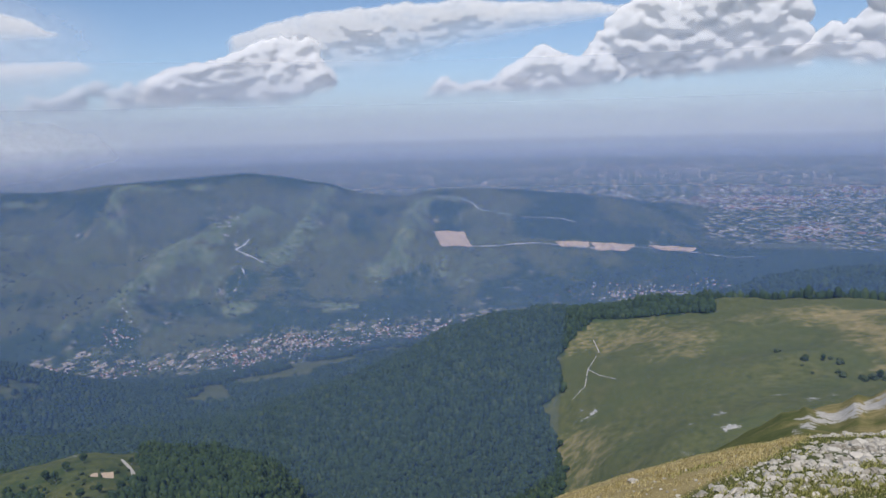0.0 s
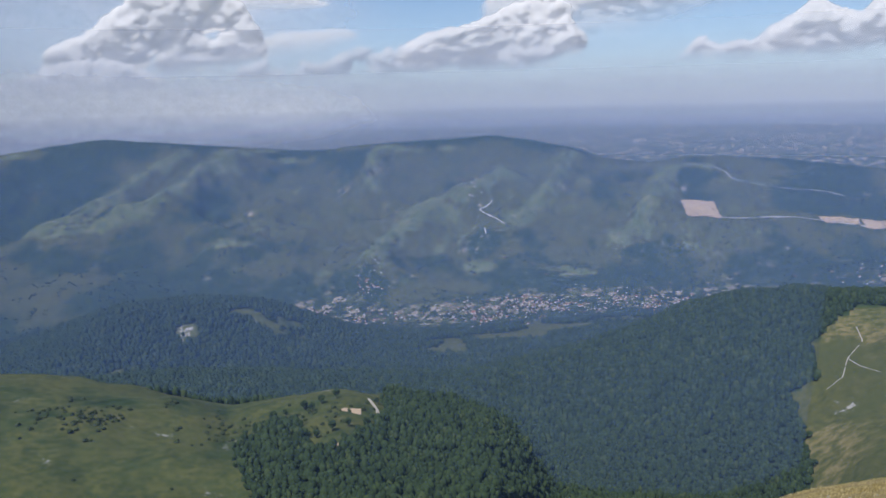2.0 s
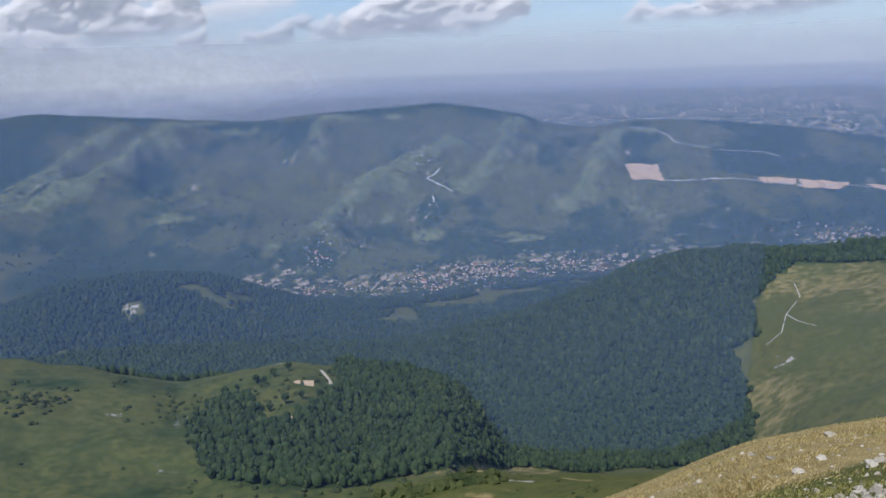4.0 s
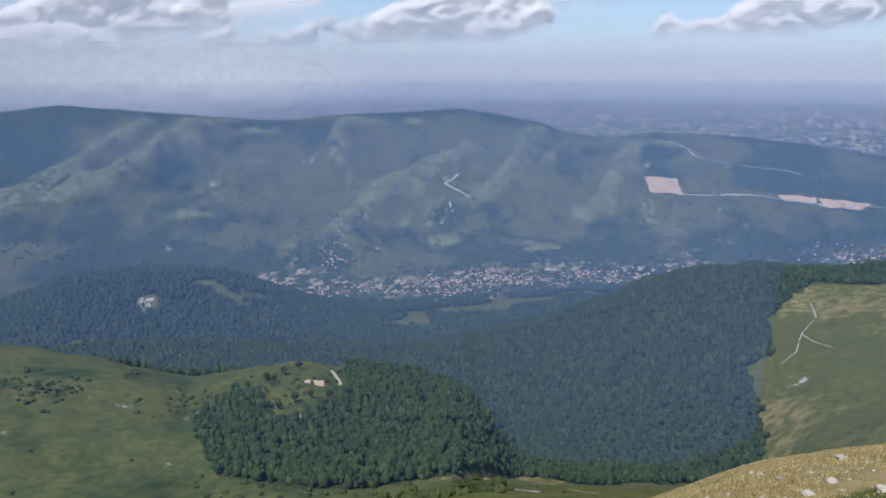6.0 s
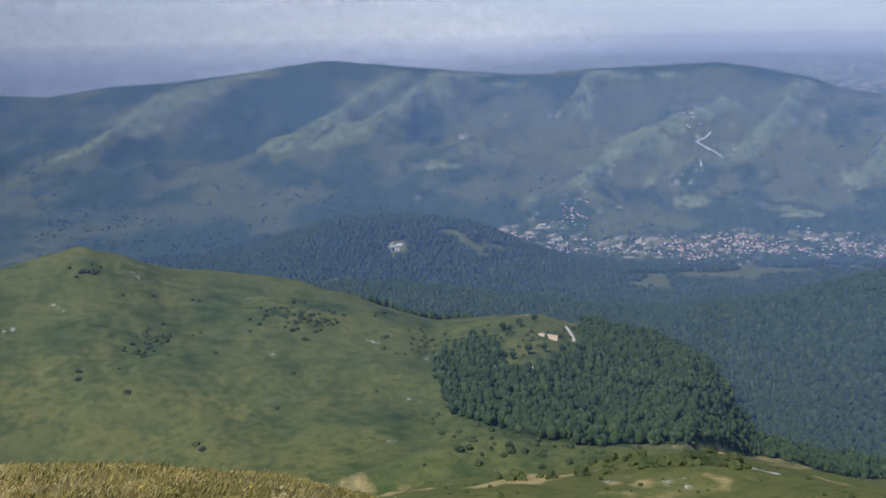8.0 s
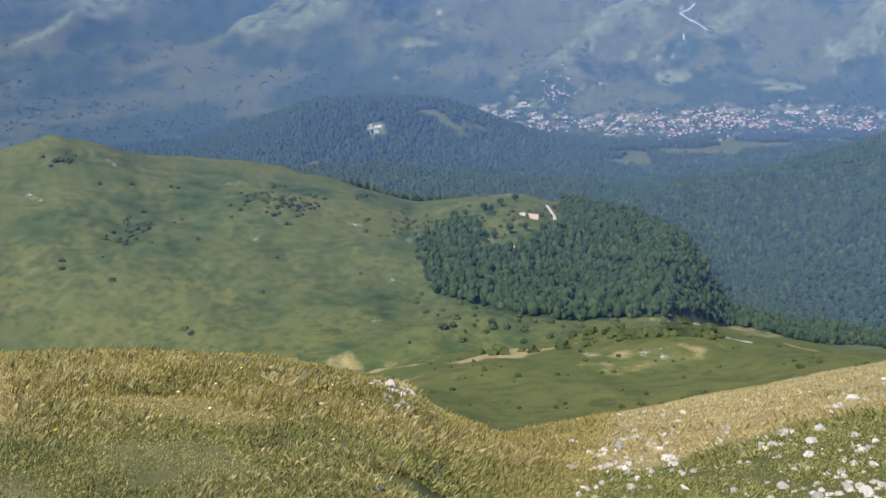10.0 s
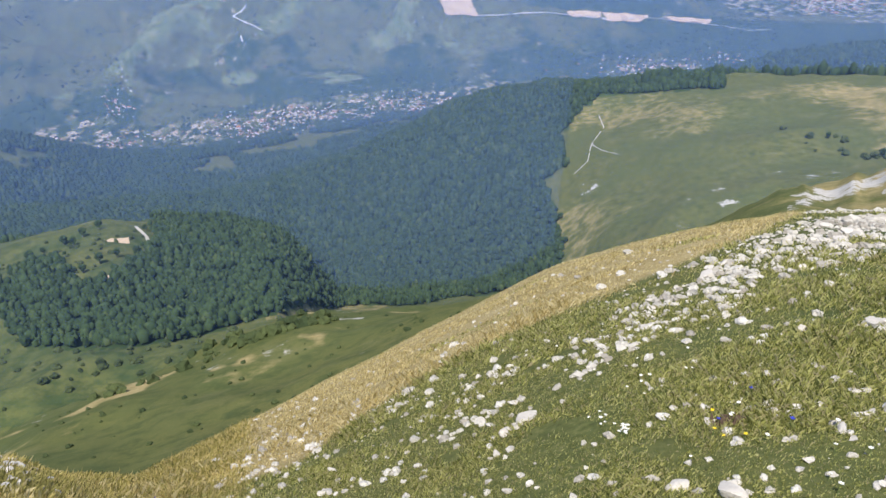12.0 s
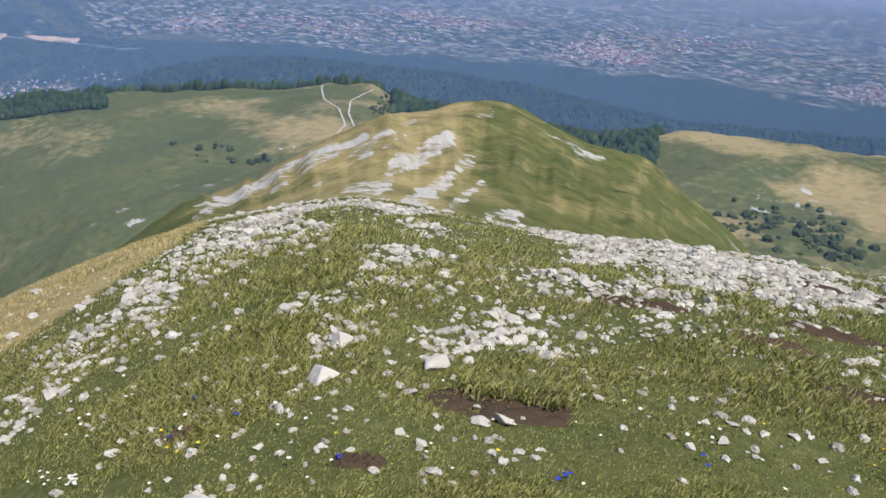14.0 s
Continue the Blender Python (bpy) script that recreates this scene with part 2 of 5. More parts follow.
def height(x, y):
    r = np.hypot(x, y)
    az = np.degrees(np.arctan2(x, y))
    az, r = np.broadcast_arrays(az, r)
    z = land(az, r)
    return z + relief(az, r, z)


def on_rays(az, el, r0=1.0, r1=4800.0, steps=0):
    """The same for many sight lines at once; rows of x, y, z, distance."""
    az, el = np.asarray(az, float), np.asarray(el, float)
    steps = steps or (320 if r1 / r0 < 3 else 600)
    rs = np.geomspace(r0, r1, steps)
    rows = []
    for k in range(0, len(az), 200):
        a, e = np.radians(az[k:k + 200])[:, None], np.radians(el[k:k + 200])[:, None]
        z = height(rs * np.sin(a), rs * np.cos(a))
        over = z >= EYE + rs * np.tan(e)
        i = np.where(over.any(1), over.argmax(1), steps - 1)
        j = np.arange(len(i))
        rows.append(np.stack([rs[i] * np.sin(a[:, 0]), rs[i] * np.cos(a[:, 0]), z[j, i], rs[i]], -1))
    return np.concatenate(rows)


def on_ray(az, el, r0=1.0, r1=4800.0):
    """Where the sight line at an azimuth and an angle first meets the land: x, y, z, distance."""
    rs = np.geomspace(r0, r1, 1200)
    a = np.radians(az)
    xs, ys = rs * math.sin(a), rs * math.cos(a)
    zs = height(xs, ys)
    under = np.nonzero(zs >= EYE + rs * math.tan(math.radians(el)))[0]
    i = under[0] if len(under) else len(rs) - 1
    return xs[i], ys[i], zs[i], rs[i]


# ---- materials ----
def material(name):
    m = bpy.data.materials.new(name)
    m.use_nodes = True
    nt = m.node_tree
    nt.nodes.clear()
    return m, nt.nodes, nt.links


def node(ns, kind, **sets):
    n = ns.new(kind)
    for k, v in sets.items():
        if k in n.inputs:
            n.inputs[k].default_value = v
    return n


def tex(ns, ls, scale, detail=5.0, rough=0.6, vec=None):
    n = node(ns, "ShaderNodeTexNoise", Scale=scale, Detail=detail, Roughness=rough)
    if vec is not None:
        ls.new(vec, n.inputs["Vector"])
    return n.outputs["Fac"]


def ramp(ns, ls, fac, *stops):
    n = ns.new("ShaderNodeValToRGB")
    while len(n.color_ramp.elements) < len(stops):
        n.color_ramp.elements.new(0.5)
    for e, (p, c) in zip(n.color_ramp.elements, stops):
        e.position, e.color = p, (*c, 1) if len(c) == 3 else c
    ls.new(fac, n.inputs["Fac"])
    return n.outputs["Color"]


def mix(ns, ls, fac, a, b, mode="MIX"):
    n = ns.new("ShaderNodeMix")
    n.data_type, n.blend_type = "RGBA", mode
    for sock, v in ((n.inputs[0], fac), (n.inputs[6], a), (n.inputs[7], b)):
        if isinstance(v, bpy.types.NodeSocket):
            ls.new(v, sock)
        else:
            sock.default_value = (*v, 1) if isinstance(v, tuple) else v
    return n.outputs[2]


def maths(ns, ls, op, a, b=0.0, clamp=False):
    n = ns.new("ShaderNodeMath")
    n.operation, n.use_clamp = op, clamp
    for sock, v in zip(n.inputs, (a, b)):
        if isinstance(v, bpy.types.NodeSocket):
            ls.new(v, sock)
        else:
            sock.default_value = v
    return n.outputs[0]


def finish(ns, ls, colour, rough=0.9, bump=None, strength=0.4, distance=0.05, specular=0.2):
    b = node(ns, "ShaderNodeBsdfPrincipled", Roughness=rough)
    b.inputs["Specular IOR Level"].default_value = specular
    if isinstance(colour, tuple):
        b.inputs["Base Color"].default_value = (*colour, 1)
    else:
        ls.new(colour, b.inputs["Base Color"])
    if bump is not None:
        n = node(ns, "ShaderNodeBump", Strength=strength, Distance=distance)
        ls.new(bump, n.inputs["Height"])
        ls.new(n.outputs["Normal"], b.inputs["Normal"])
    o = ns.new("ShaderNodeOutputMaterial")
    ls.new(b.outputs[0], o.inputs[0])
    return b


def plain(name, colour, rough=0.85, vary=0.25, scale=6.0, bump=0.3, distance=0.02):
    """A simple mottled material; alike pieces differ a little in tone."""
    m, ns, ls = material(name)
    co = ns.new("ShaderNodeTexCoord").outputs["Object"]
    n1 = tex(ns, ls, scale, 6, 0.65, co)
    info = ns.new("ShaderNodeObjectInfo").outputs["Random"]
    lo, hi = tuple(c * (1 - vary) for c in colour), tuple(min(1, c * (1 + vary)) for c in colour)
    c = mix(ns, ls, maths(ns, ls, "MULTIPLY", maths(ns, ls, "ADD", n1, maths(ns, ls, "MULTIPLY", info, 0.5)), 0.75, True), lo, hi)
    finish(ns, ls, c, rough, n1, bump, distance)
    return m


def island(name, *stops, rough=0.9, scale=2.0, translucent=0.0):
    """Leaves, crowns and tufts joined in one mesh: each has its own tone."""
    m, ns, ls = material(name)
    g = ns.new("ShaderNodeNewGeometry")
    c = ramp(ns, ls, g.outputs["Random Per Island"], *stops)
    n = tex(ns, ls, scale, 4, 0.7, g.outputs["Position"])
    c = mix(ns, ls, n, mix(ns, ls, 1.0, c, (0.6, 0.6, 0.6), "MULTIPLY"), mix(ns, ls, 1.0, c, (1.35, 1.35, 1.3), "MULTIPLY"))
    b = finish(ns, ls, c, rough, None if translucent else n, 0.5, 0.5)
    if translucent:
        tr = ns.new("ShaderNodeBsdfTranslucent")
        ls.new(c, tr.inputs["Color"])
        mx = node(ns, "ShaderNodeMixShader", Fac=translucent)
        ls.new(b.outputs[0], mx.inputs[1]), ls.new(tr.outputs[0], mx.inputs[2])
        ls.new(mx.outputs[0], ns["Material Output"].inputs[0])
    return m


def ground_material():
    m, ns, ls = material("mountain_ground")
    pos = ns.new("ShaderNodeNewGeometry").outputs["Position"]
    cov = node(ns, "ShaderNodeAttribute")
    cov.attribute_name = "cover"
    sep = ns.new("ShaderNodeSeparateColor")
    ls.new(cov.outputs["Color"], sep.inputs[0])
    forest, rock, dry, field = sep.outputs[0], sep.outputs[1], sep.outputs[2], cov.outputs["Alpha"]
    fine, mid, big, huge = (tex(ns, ls, s, 8, 0.7, pos) for s in (14.0, 0.9, 0.11, 0.014))
    grass = ramp(ns, ls, fine, (0.3, (0.045, 0.05, 0.015)), (0.5, (0.13, 0.138, 0.042)), (0.72, (0.31, 0.28, 0.11)))
    grass = mix(ns, ls, ramp(ns, ls, mid, (0.42, (0, 0, 0)), (0.7, (0.7, 0.7, 0.7))), grass, (0.20, 0.17, 0.055))
    grass = mix(ns, ls, ramp(ns, ls, big, (0.5, (0, 0, 0)), (0.75, (0.5, 0.5, 0.5))), grass, (0.19, 0.165, 0.06))
    grass = mix(ns, ls, ramp(ns, ls, tex(ns, ls, 0.2, 8, 0.75, pos), (0.46, (0, 0, 0)), (0.60, (0.85, 0.85, 0.85))), grass, (0.05, 0.07, 0.024))
    grass = mix(ns, ls, ramp(ns, ls, tex(ns, ls, 0.065, 9, 0.75, pos), (0.54, (0, 0, 0)), (0.66, (0.6, 0.6, 0.6))), grass, (0.25, 0.215, 0.10))
    grass = mix(ns, ls, ramp(ns, ls, huge, (0.3, (0.15, 0.15, 0.15)), (0.62, (0.75, 0.75, 0.75))), grass, (0.088, 0.112, 0.040))
    straw = ramp(ns, ls, mix(ns, ls, 0.5, fine, mid), (0.3, (0.19, 0.135, 0.05)), (0.5, (0.38, 0.30, 0.14)), (0.7, (0.55, 0.45, 0.26)))
    c = mix(ns, ls, ramp(ns, ls, maths(ns, ls, "ADD", dry, maths(ns, ls, "MULTIPLY", maths(ns, ls, "SUBTRACT", big, 0.5), 1.2)), (0.3, (0, 0, 0)), (0.7, (1, 1, 1))), grass, straw)
    # bare limestone comes through where the cover says so, broken up by noise
    breakup = mix(ns, ls, 0.5, tex(ns, ls, 0.35, 8, 0.75, pos), tex(ns, ls, 0.05, 6, 0.6, pos))
    stone = ramp(ns, ls, tex(ns, ls, 3.0, 8, 0.7, pos), (0.25, (0.30, 0.27, 0.24)), (0.5, (0.52, 0.49, 0.45)), (0.75, (0.68, 0.66, 0.62)))
    bare = ramp(ns, ls, maths(ns, ls, "ADD", maths(ns, ls, "MULTIPLY", rock, 0.62), maths(ns, ls, "MULTIPLY", maths(ns, ls, "SUBTRACT", breakup, 0.5), 2.2)), (0.30, (0, 0, 0)), (0.40, (1, 1, 1)))
    c = mix(ns, ls, maths(ns, ls, "MULTIPLY", bare, ramp(ns, ls, rock, (0.02, (0, 0, 0)), (0.12, (1, 1, 1)))), c, stone)
    # woodland seen from above
    clump = node(ns, "ShaderNodeTexVoronoi", Scale=0.10)
    ls.new(pos, clump.inputs["Vector"])
    wood = ramp(ns, ls, mix(ns, ls, 0.5, clump.outputs["Distance"], tex(ns, ls, 0.02, 6, 0.7, pos)), (0.2, (0.024, 0.046, 0.018)), (0.55, (0.046, 0.076, 0.028)), (0.8, (0.085, 0.115, 0.045)))
    c = mix(ns, ls, ramp(ns, ls, maths(ns, ls, "ADD", forest, maths(ns, ls, "MULTIPLY", maths(ns, ls, "SUBTRACT", mix(ns, ls, 0.5, tex(ns, ls, 0.012, 8, 0.75, pos), tex(ns, ls, 0.05, 6, 0.7, pos)), 0.5), 1.7)), (0.36, (0, 0, 0)), (0.60, (1, 1, 1))), c, wood)
    # open hill pasture on the far mountain
    past = node(ns, "ShaderNodeAttribute")
    past.attribute_name = "pasture"
    turf_ = ramp(ns, ls, mix(ns, ls, 0.5, tex(ns, ls, 0.03, 7, 0.7, pos), tex(ns, ls, 0.11, 6, 0.7, pos)), (0.34, (0.075, 0.115, 0.04)), (0.5, (0.16, 0.195, 0.08)), (0.64, (0.34, 0.31, 0.18)))
    long = ns.new("ShaderNodeVectorMath")
    long.operation = "MULTIPLY"
    long.inputs[1].default_value = (1.0, 0.45, 0.3)
    ls.new(pos, long.inputs[0])
    hedges = mix(ns, ls, 0.5, tex(ns, ls, 0.016, 9, 0.78, long.outputs[0]), tex(ns, ls, 0.075, 7, 0.8, long.outputs[0]))
    open_ = maths(ns, ls, "ADD", past.outputs["Fac"], maths(ns, ls, "MULTIPLY", maths(ns, ls, "SUBTRACT", hedges, 0.53), 4.2))
    c = mix(ns, ls, ramp(ns, ls, maths(ns, ls, "MULTIPLY", open_, ramp(ns, ls, past.outputs["Fac"], (0.0, (0, 0, 0)), (0.25, (1, 1, 1)))), (0.34, (0, 0, 0)), (0.66, (0.95, 0.95, 0.95))), c, turf_)
    # fields, orchards and gardens of the valley and the plain
    cells = node(ns, "ShaderNodeTexVoronoi", Scale=0.062)
    cells.distance = "MANHATTAN"
    warp = ns.new("ShaderNodeVectorMath")
    warp.operation = "MULTIPLY"
    warp.inputs[1].default_value = (1.0, 0.55, 0.0)
    ls.new(pos, warp.inputs[0])
    ls.new(warp.outputs[0], cells.inputs["Vector"])
    tone = ns.new("ShaderNodeSeparateColor")
    ls.new(cells.outputs["Color"], tone.inputs[0])
    crops = ramp(ns, ls, tone.outputs[0], (0.0, (0.05, 0.08, 0.03)), (0.4, (0.10, 0.13, 0.05)), (0.6, (0.18, 0.175, 0.085)), (0.8, (0.30, 0.25, 0.17)), (0.97, (0.42, 0.36, 0.28)))
    crops = mix(ns, ls, ramp(ns, ls, cells.outputs["Distance"], (0.86, (0, 0, 0)), (0.96, (1, 1, 1))), crops, (0.045, 0.07, 0.025))
    patch = tex(ns, ls, 0.007, 8, 0.7, pos)
    c = mix(ns, ls, ramp(ns, ls, maths(ns, ls, "ADD", field, maths(ns, ls, "MULTIPLY", maths(ns, ls, "SUBTRACT", patch, 0.5), 1.3)), (0.45, (0, 0, 0)), (0.55, (1, 1, 1))), c, crops)
    bumps = mix(ns, ls, 0.5, fine, mid)
    finish(ns, ls, c, 0.95, bumps, 0.5, 0.06, 0.1)
    return m


def straw_side(az, el):
    """1 on the dry outer side of the ridge, 0 on the stony green top."""
    b = np.interp(az, [-110, -90, -70, -60, -45, -35, -25, -14, -1, 13, 23, 30, 40], [0, -20, -29, -31.5, -35.5, -38, -39.8, -38.8, -33.3, -27.2, -22.1, -17, 0])
    return smooth(b - 0.7, b + 0.5, el)


def stone_bands(az, r, x, y):
    """How stony the ridge is: limestone crops out in bands along the strike, and not under the straw."""
    u, v = x * 0.82 + y * 0.57, -x * 0.57 + y * 0.82
    band = fbm(u / 5.5, v / 1.5, 4, 61) + 0.5 * fbm(x / 0.9, y / 0.9, 2, 63)
    el = np.degrees(np.arctan2(land(az, r) - EYE, r))
    return band + 0.75 * smooth(-12, 14, az) - 0.52 - 0.55 * smooth(7, 3.0, r) - 0.9 * straw_side(az, el)


def meadows(az, el, r, x, y):
    """Open pasture on the far mountain: along its spurs, its crest and the terraces below, 0 to 1."""
    def open_land(az, el, r, x, y):
        wx, wy = x + 90 * fbm(x / 300, y / 300, 3, 35), y + 90 * fbm(x / 300, y / 300, 3, 36)
        ragged = fbm(x / 55, y / 80, 4, 88)
        spur = 0.9 * smooth(0.15, 0.95, far_spur(wx - 8, wy, 0.8)[1] + 0.45 * ragged)
        patches = np.zeros_like(x)
        for a, e, w, h in ((-27.2, -8.9, 3.2, 0.35), (-24.0, -6.5, 3.6, 0.55), (-16.6, -5.4, 1.6, 0.9), (-14.8, -7.0, 2.2, 0.6), (-9.0, -9.8, 2.2, 0.5), (-8.4, -12.5, 1.8, 0.5),
                           (-14.9, -12.2, 2.0, 0.6), (-17.5, -11.0, 2.0, 0.5), (-3.5, -9.3, 3.0, 0.4), (-1.5, -10.5, 3.0, 0.3), (3.0, -9.6, 2.2, 0.4), (-25.5, -12.6, 1.6, 0.7), (-31.5, -9.6, 2.5, 0.5),
                           (-18.5, -3.7, 3.5, 0.25), (-28.0, -4.1, 2.2, 0.4), (0.8, -5.3, 2.2, 0.6), (-21.0, -10.6, 1.8, 0.5), (9.5, -10.6, 1.2, 0.5)):
            patches = np.maximum(patches, np.exp(-(((az - a) / w) ** 2 + ((el - e) / h) ** 2)))
        low = 0.42 * smooth(-13.8, -10.5, el) * smooth(-3.4, -5.0, el) * smooth(-46, -30, az) * (1 - smooth(4, 10, az)) * smooth(-0.5, 0.3, fbm(x / 130, y / 200, 3, 97))
        return np.maximum(np.maximum(spur, low), 0.9 * smooth(0.2, 0.85, patches * 0.38 + 1.1 * ragged * (0.35 + 0.8 * patches)))
    return masked((r > 1650) & (r < 3080) & (az < 14), open_land, az, el, r, x, y)


# ---- the ground: one sheet from underfoot to the horizon ----
def cover(az, r, x, y, z):
    """Woodland, bare rock, straw-dry grass and fields, each from 0 to 1."""
    el = np.degrees(np.arctan2(z - EYE, r))
    wob = fbm(x / 40, y / 40, 4, 71) * 0.5
    a = az + wob
    e = el + 0.6 * wob
    low = np.interp(a, [-33, -32, -26, -20, -12, -3, 5, 9, 14], [-23.4, -27.5, -29, -29.3, -28.2, -28.6, -27.6, -25.6, -24])
    top = np.interp(a, [-33, -30.5, -29, -27, -24, -22, -20.5], [-23.6, -22.4, -22.2, -24.4, -23.8, -22.4, -10])
    east = np.interp(e, [-30, -25.4, -21.4, -19.8, -18.6, -16.6, -13.8, -13.3, -13.0], [9.5, 8.8, 8.1, 7.0, 8.9, 8.0, 10.6, 15, 19])
    slope_wood = (r > 255) & (r < 960) & (a > -33) & (a < east) & (e > low) & ((e < top) | (r > 640))
    behind = (r >= 640) & (r < 1600) & (a < 17) & ~((r < 960) & (a > east))
    far_side = ((r > 930) & (r < 1650) & (a > 10)) | ((r > 690) & (r < 1650) & (a > 38.5) & (a < 57.5))
    forest = (slope_wood | behind | far_side).astype(float)
    forest = np.where((r > 250) & (r < 640) & (az < -20) & (forest < 0.3), np.clip(0.43 + 0.2 * fbm(x / 35, y / 35, 4, 73), 0, 0.5), forest)
    # clearings on the lower hills
    thin = smooth(0.05, 0.35, fbm(x / 120, y / 120, 4, 77)) * ((r > 1000) & (a < 14))
    forest = forest * (1 - 0.75 * thin)
    ux, uy = x + 70 * fbm(x / 160, y / 160, 3, 84), y + 70 * fbm(x / 160, y / 160, 3, 85)
    green = meadows(az, el, r, x, y)
    hills = (r > 1600) * np.clip(0.66 + 0.75 * fbm(ux / 150, uy / 210, 5, 81) - 1.3 * green, 0, 1)
    hills = np.where((az > 15) & (r > 1600), np.maximum(hills, 0.95 * (1 - smooth(2350, 2650, r))), hills)
    hills = hills * (1 - 0.6 * smooth(14, 22, az) * (r > 2500))
    forest = np.maximum(forest, hills)
    rock = 0.95 * smooth(0.1, 0.9, smooth(-14, 12, az + 0.5 * wob * 8) * (1 - smooth(88, 110, az))) * (1 - smooth(34, 50, r))
    rock = np.where(r < 34, masked(r < 34, lambda *q: 0.5 * smooth(0.10, 0.45, stone_bands(*q)), az, r, x, y), rock)
    # slabs of bare rock and scree down the flank of the next summit: ends in azimuth and angle, and width
    crest = np.zeros_like(az)
    rag = 0.45 * fbm(x / 7, y / 7, 4, 99) + 0.25 * fbm(x / 2.5, y / 2.5, 2, 96)
    for a0, e0, a1, e1, w in ((36.0, -18.6, 39.6, -16.2, 0.75), (39.6, -16.2, 42.7, -13.6, 0.55), (40.4, -18.6, 44.2, -15.7, 0.55), (43.0, -19.2, 45.4, -16.9, 0.32), (46.2, -19.2, 48.2, -18.7, 0.4),
                              (30.0, -18.4, 36.5, -14.2, 0.22), (27.0, -19.0, 34.4, -15.1, 0.3), (33.0, -18.0, 37.0, -15.4, 0.16), (35.5, -15.6, 40.0, -12.9, 0.18), (24.5, -20.2, 28.5, -18.3, 0.4),
                              (44.6, -12.2, 45.6, -11.9, 0.15), (38.0, -14.8, 40.6, -13.4, 0.12)):
        t = np.clip(((az - a0) * (a1 - a0) + (el - e0) * (e1 - e0)) / ((a1 - a0) ** 2 + (e1 - e0) ** 2), 0, 1)
        crest = np.maximum(crest, smooth(0.25, -0.1, np.hypot(az - a0 - t * (a1 - a0), el - e0 - t * (e1 - e0)) - w - rag * 1.5 * min(1, 2 * w)))
    crest = crest * smooth(45, 60, r) * (1 - smooth(222, 240, r))
    crest2 = np.exp(-((az - 26) / 5.0) ** 2) * smooth(50, 80, r) * (1 - smooth(180, 210, r)) * 0.6
    scars = np.exp(-(((az + 35.9 + 0.25 * (el + 15.4)) / 0.85) ** 2 + ((el + 15.4) / 1.2) ** 2)) * (r > 1150) * (r < 1400)
    scars = scars + (np.exp(-(((az - 65) / 1.3) ** 2 + ((el + 14.6) / 1.2) ** 2)) + np.exp(-(((az - 67.6) / 0.8) ** 2 + ((el + 14.4) / 1.5) ** 2))) * (r > 600) * (r < 840)
    scars = scars + np.exp(-(((az - 10.6) / 0.9) ** 2 + ((el + 19.6) / 0.9) ** 2)) * (r > 420) * (r < 800) * 0.8
    scars = scars * smooth(-0.15, 0.25, fbm(x / 16, y / 16, 4, 98))
    spots = 0.36 * smooth(0.3, 0.55, fbm(x / 11, y / 11, 4, 92)) * (r > 90) * (r < 260) * (az < 12)
    spots = spots + smooth(0.28, 0.55, fbm(x / 28, y / 16, 4, 93)) * 0.45 * (r > 100) * (r < 640)
    rock = np.clip(rock + 0.58 * crest + 0.25 * crest2 + 0.85 * scars + spots, 0, 1)
    forest = forest * (1 - np.clip(scars * 1.5, 0, 1))
    dry = straw_side(az, el) * (1 - smooth(45, 62, r)) * (0.45 + 0.55 * smooth(-30, -20, az)) + 0.35 * (r < 14) * (1 - smooth(-25, 5, az))
    dry = dry + (0.15 + 0.6 * smooth(0.1, 0.45, fbm(x / 13, y / 13, 4, 94))) * smooth(100, 140, r) * (1 - smooth(250, 300, r)) * (az < 10)
    dry = dry + np.where(az < -15, 0.12, 0.42) * (r > 300) * (r < 960) * smooth(-0.2, 0.4, fbm(x / 90, y / 90, 4, 95)) + 0.27 * smooth(20, 35, az) * (r > 60) + 0.3 * smooth(18, 24, az) * (1 - smooth(42, 46, az)) * (r > 50) * (r < 230)
    dry = dry + 0.12 * smooth(0.0, 0.5, fbm((az + 0.5 * fbm(az / 3, r / 40, 3, 57)) / 0.9, r / 70, 4, 60)) * smooth(60, 100, r) * (1 - smooth(235, 260, r)) * smooth(20, 28, az)
    field = (r > 1500) * np.exp(-((r - 1780) / 170) ** 2) * (1 - smooth(8, 16, az)) * smooth(-34, -26, az) * 0.62
    field = np.maximum(field, 0.36 * (r > 1900) * (r < 2700) * (az < 16) * smooth(-45, -30, az))
    field = np.maximum(field, smooth(2350, 2650, r + 250 * fbm(x / 220, y / 220, 3, 87)) * smooth(15, 21, az) * 0.80)
    field = np.maximum(field, 0.7 * np.exp(-((r - 1880) / 130) ** 2) * np.exp(-((az - 14) / 5) ** 2))
    field = np.maximum(field, (r > 3250) * 0.75)
    return np.stack([np.clip(v, 0, 1) for v in (forest, rock, dry, field)], -1)


AZ = np.concatenate([np.arange(-180, -76, 4.0), np.arange(-76, 86, 0.16), np.arange(88, 178, 4.0)])
RR = np.concatenate([[0.5], np.geomspace(0.8, 1560, 335), np.arange(1572, 3040, 12.5), np.linspace(3055, 4850, 30)])


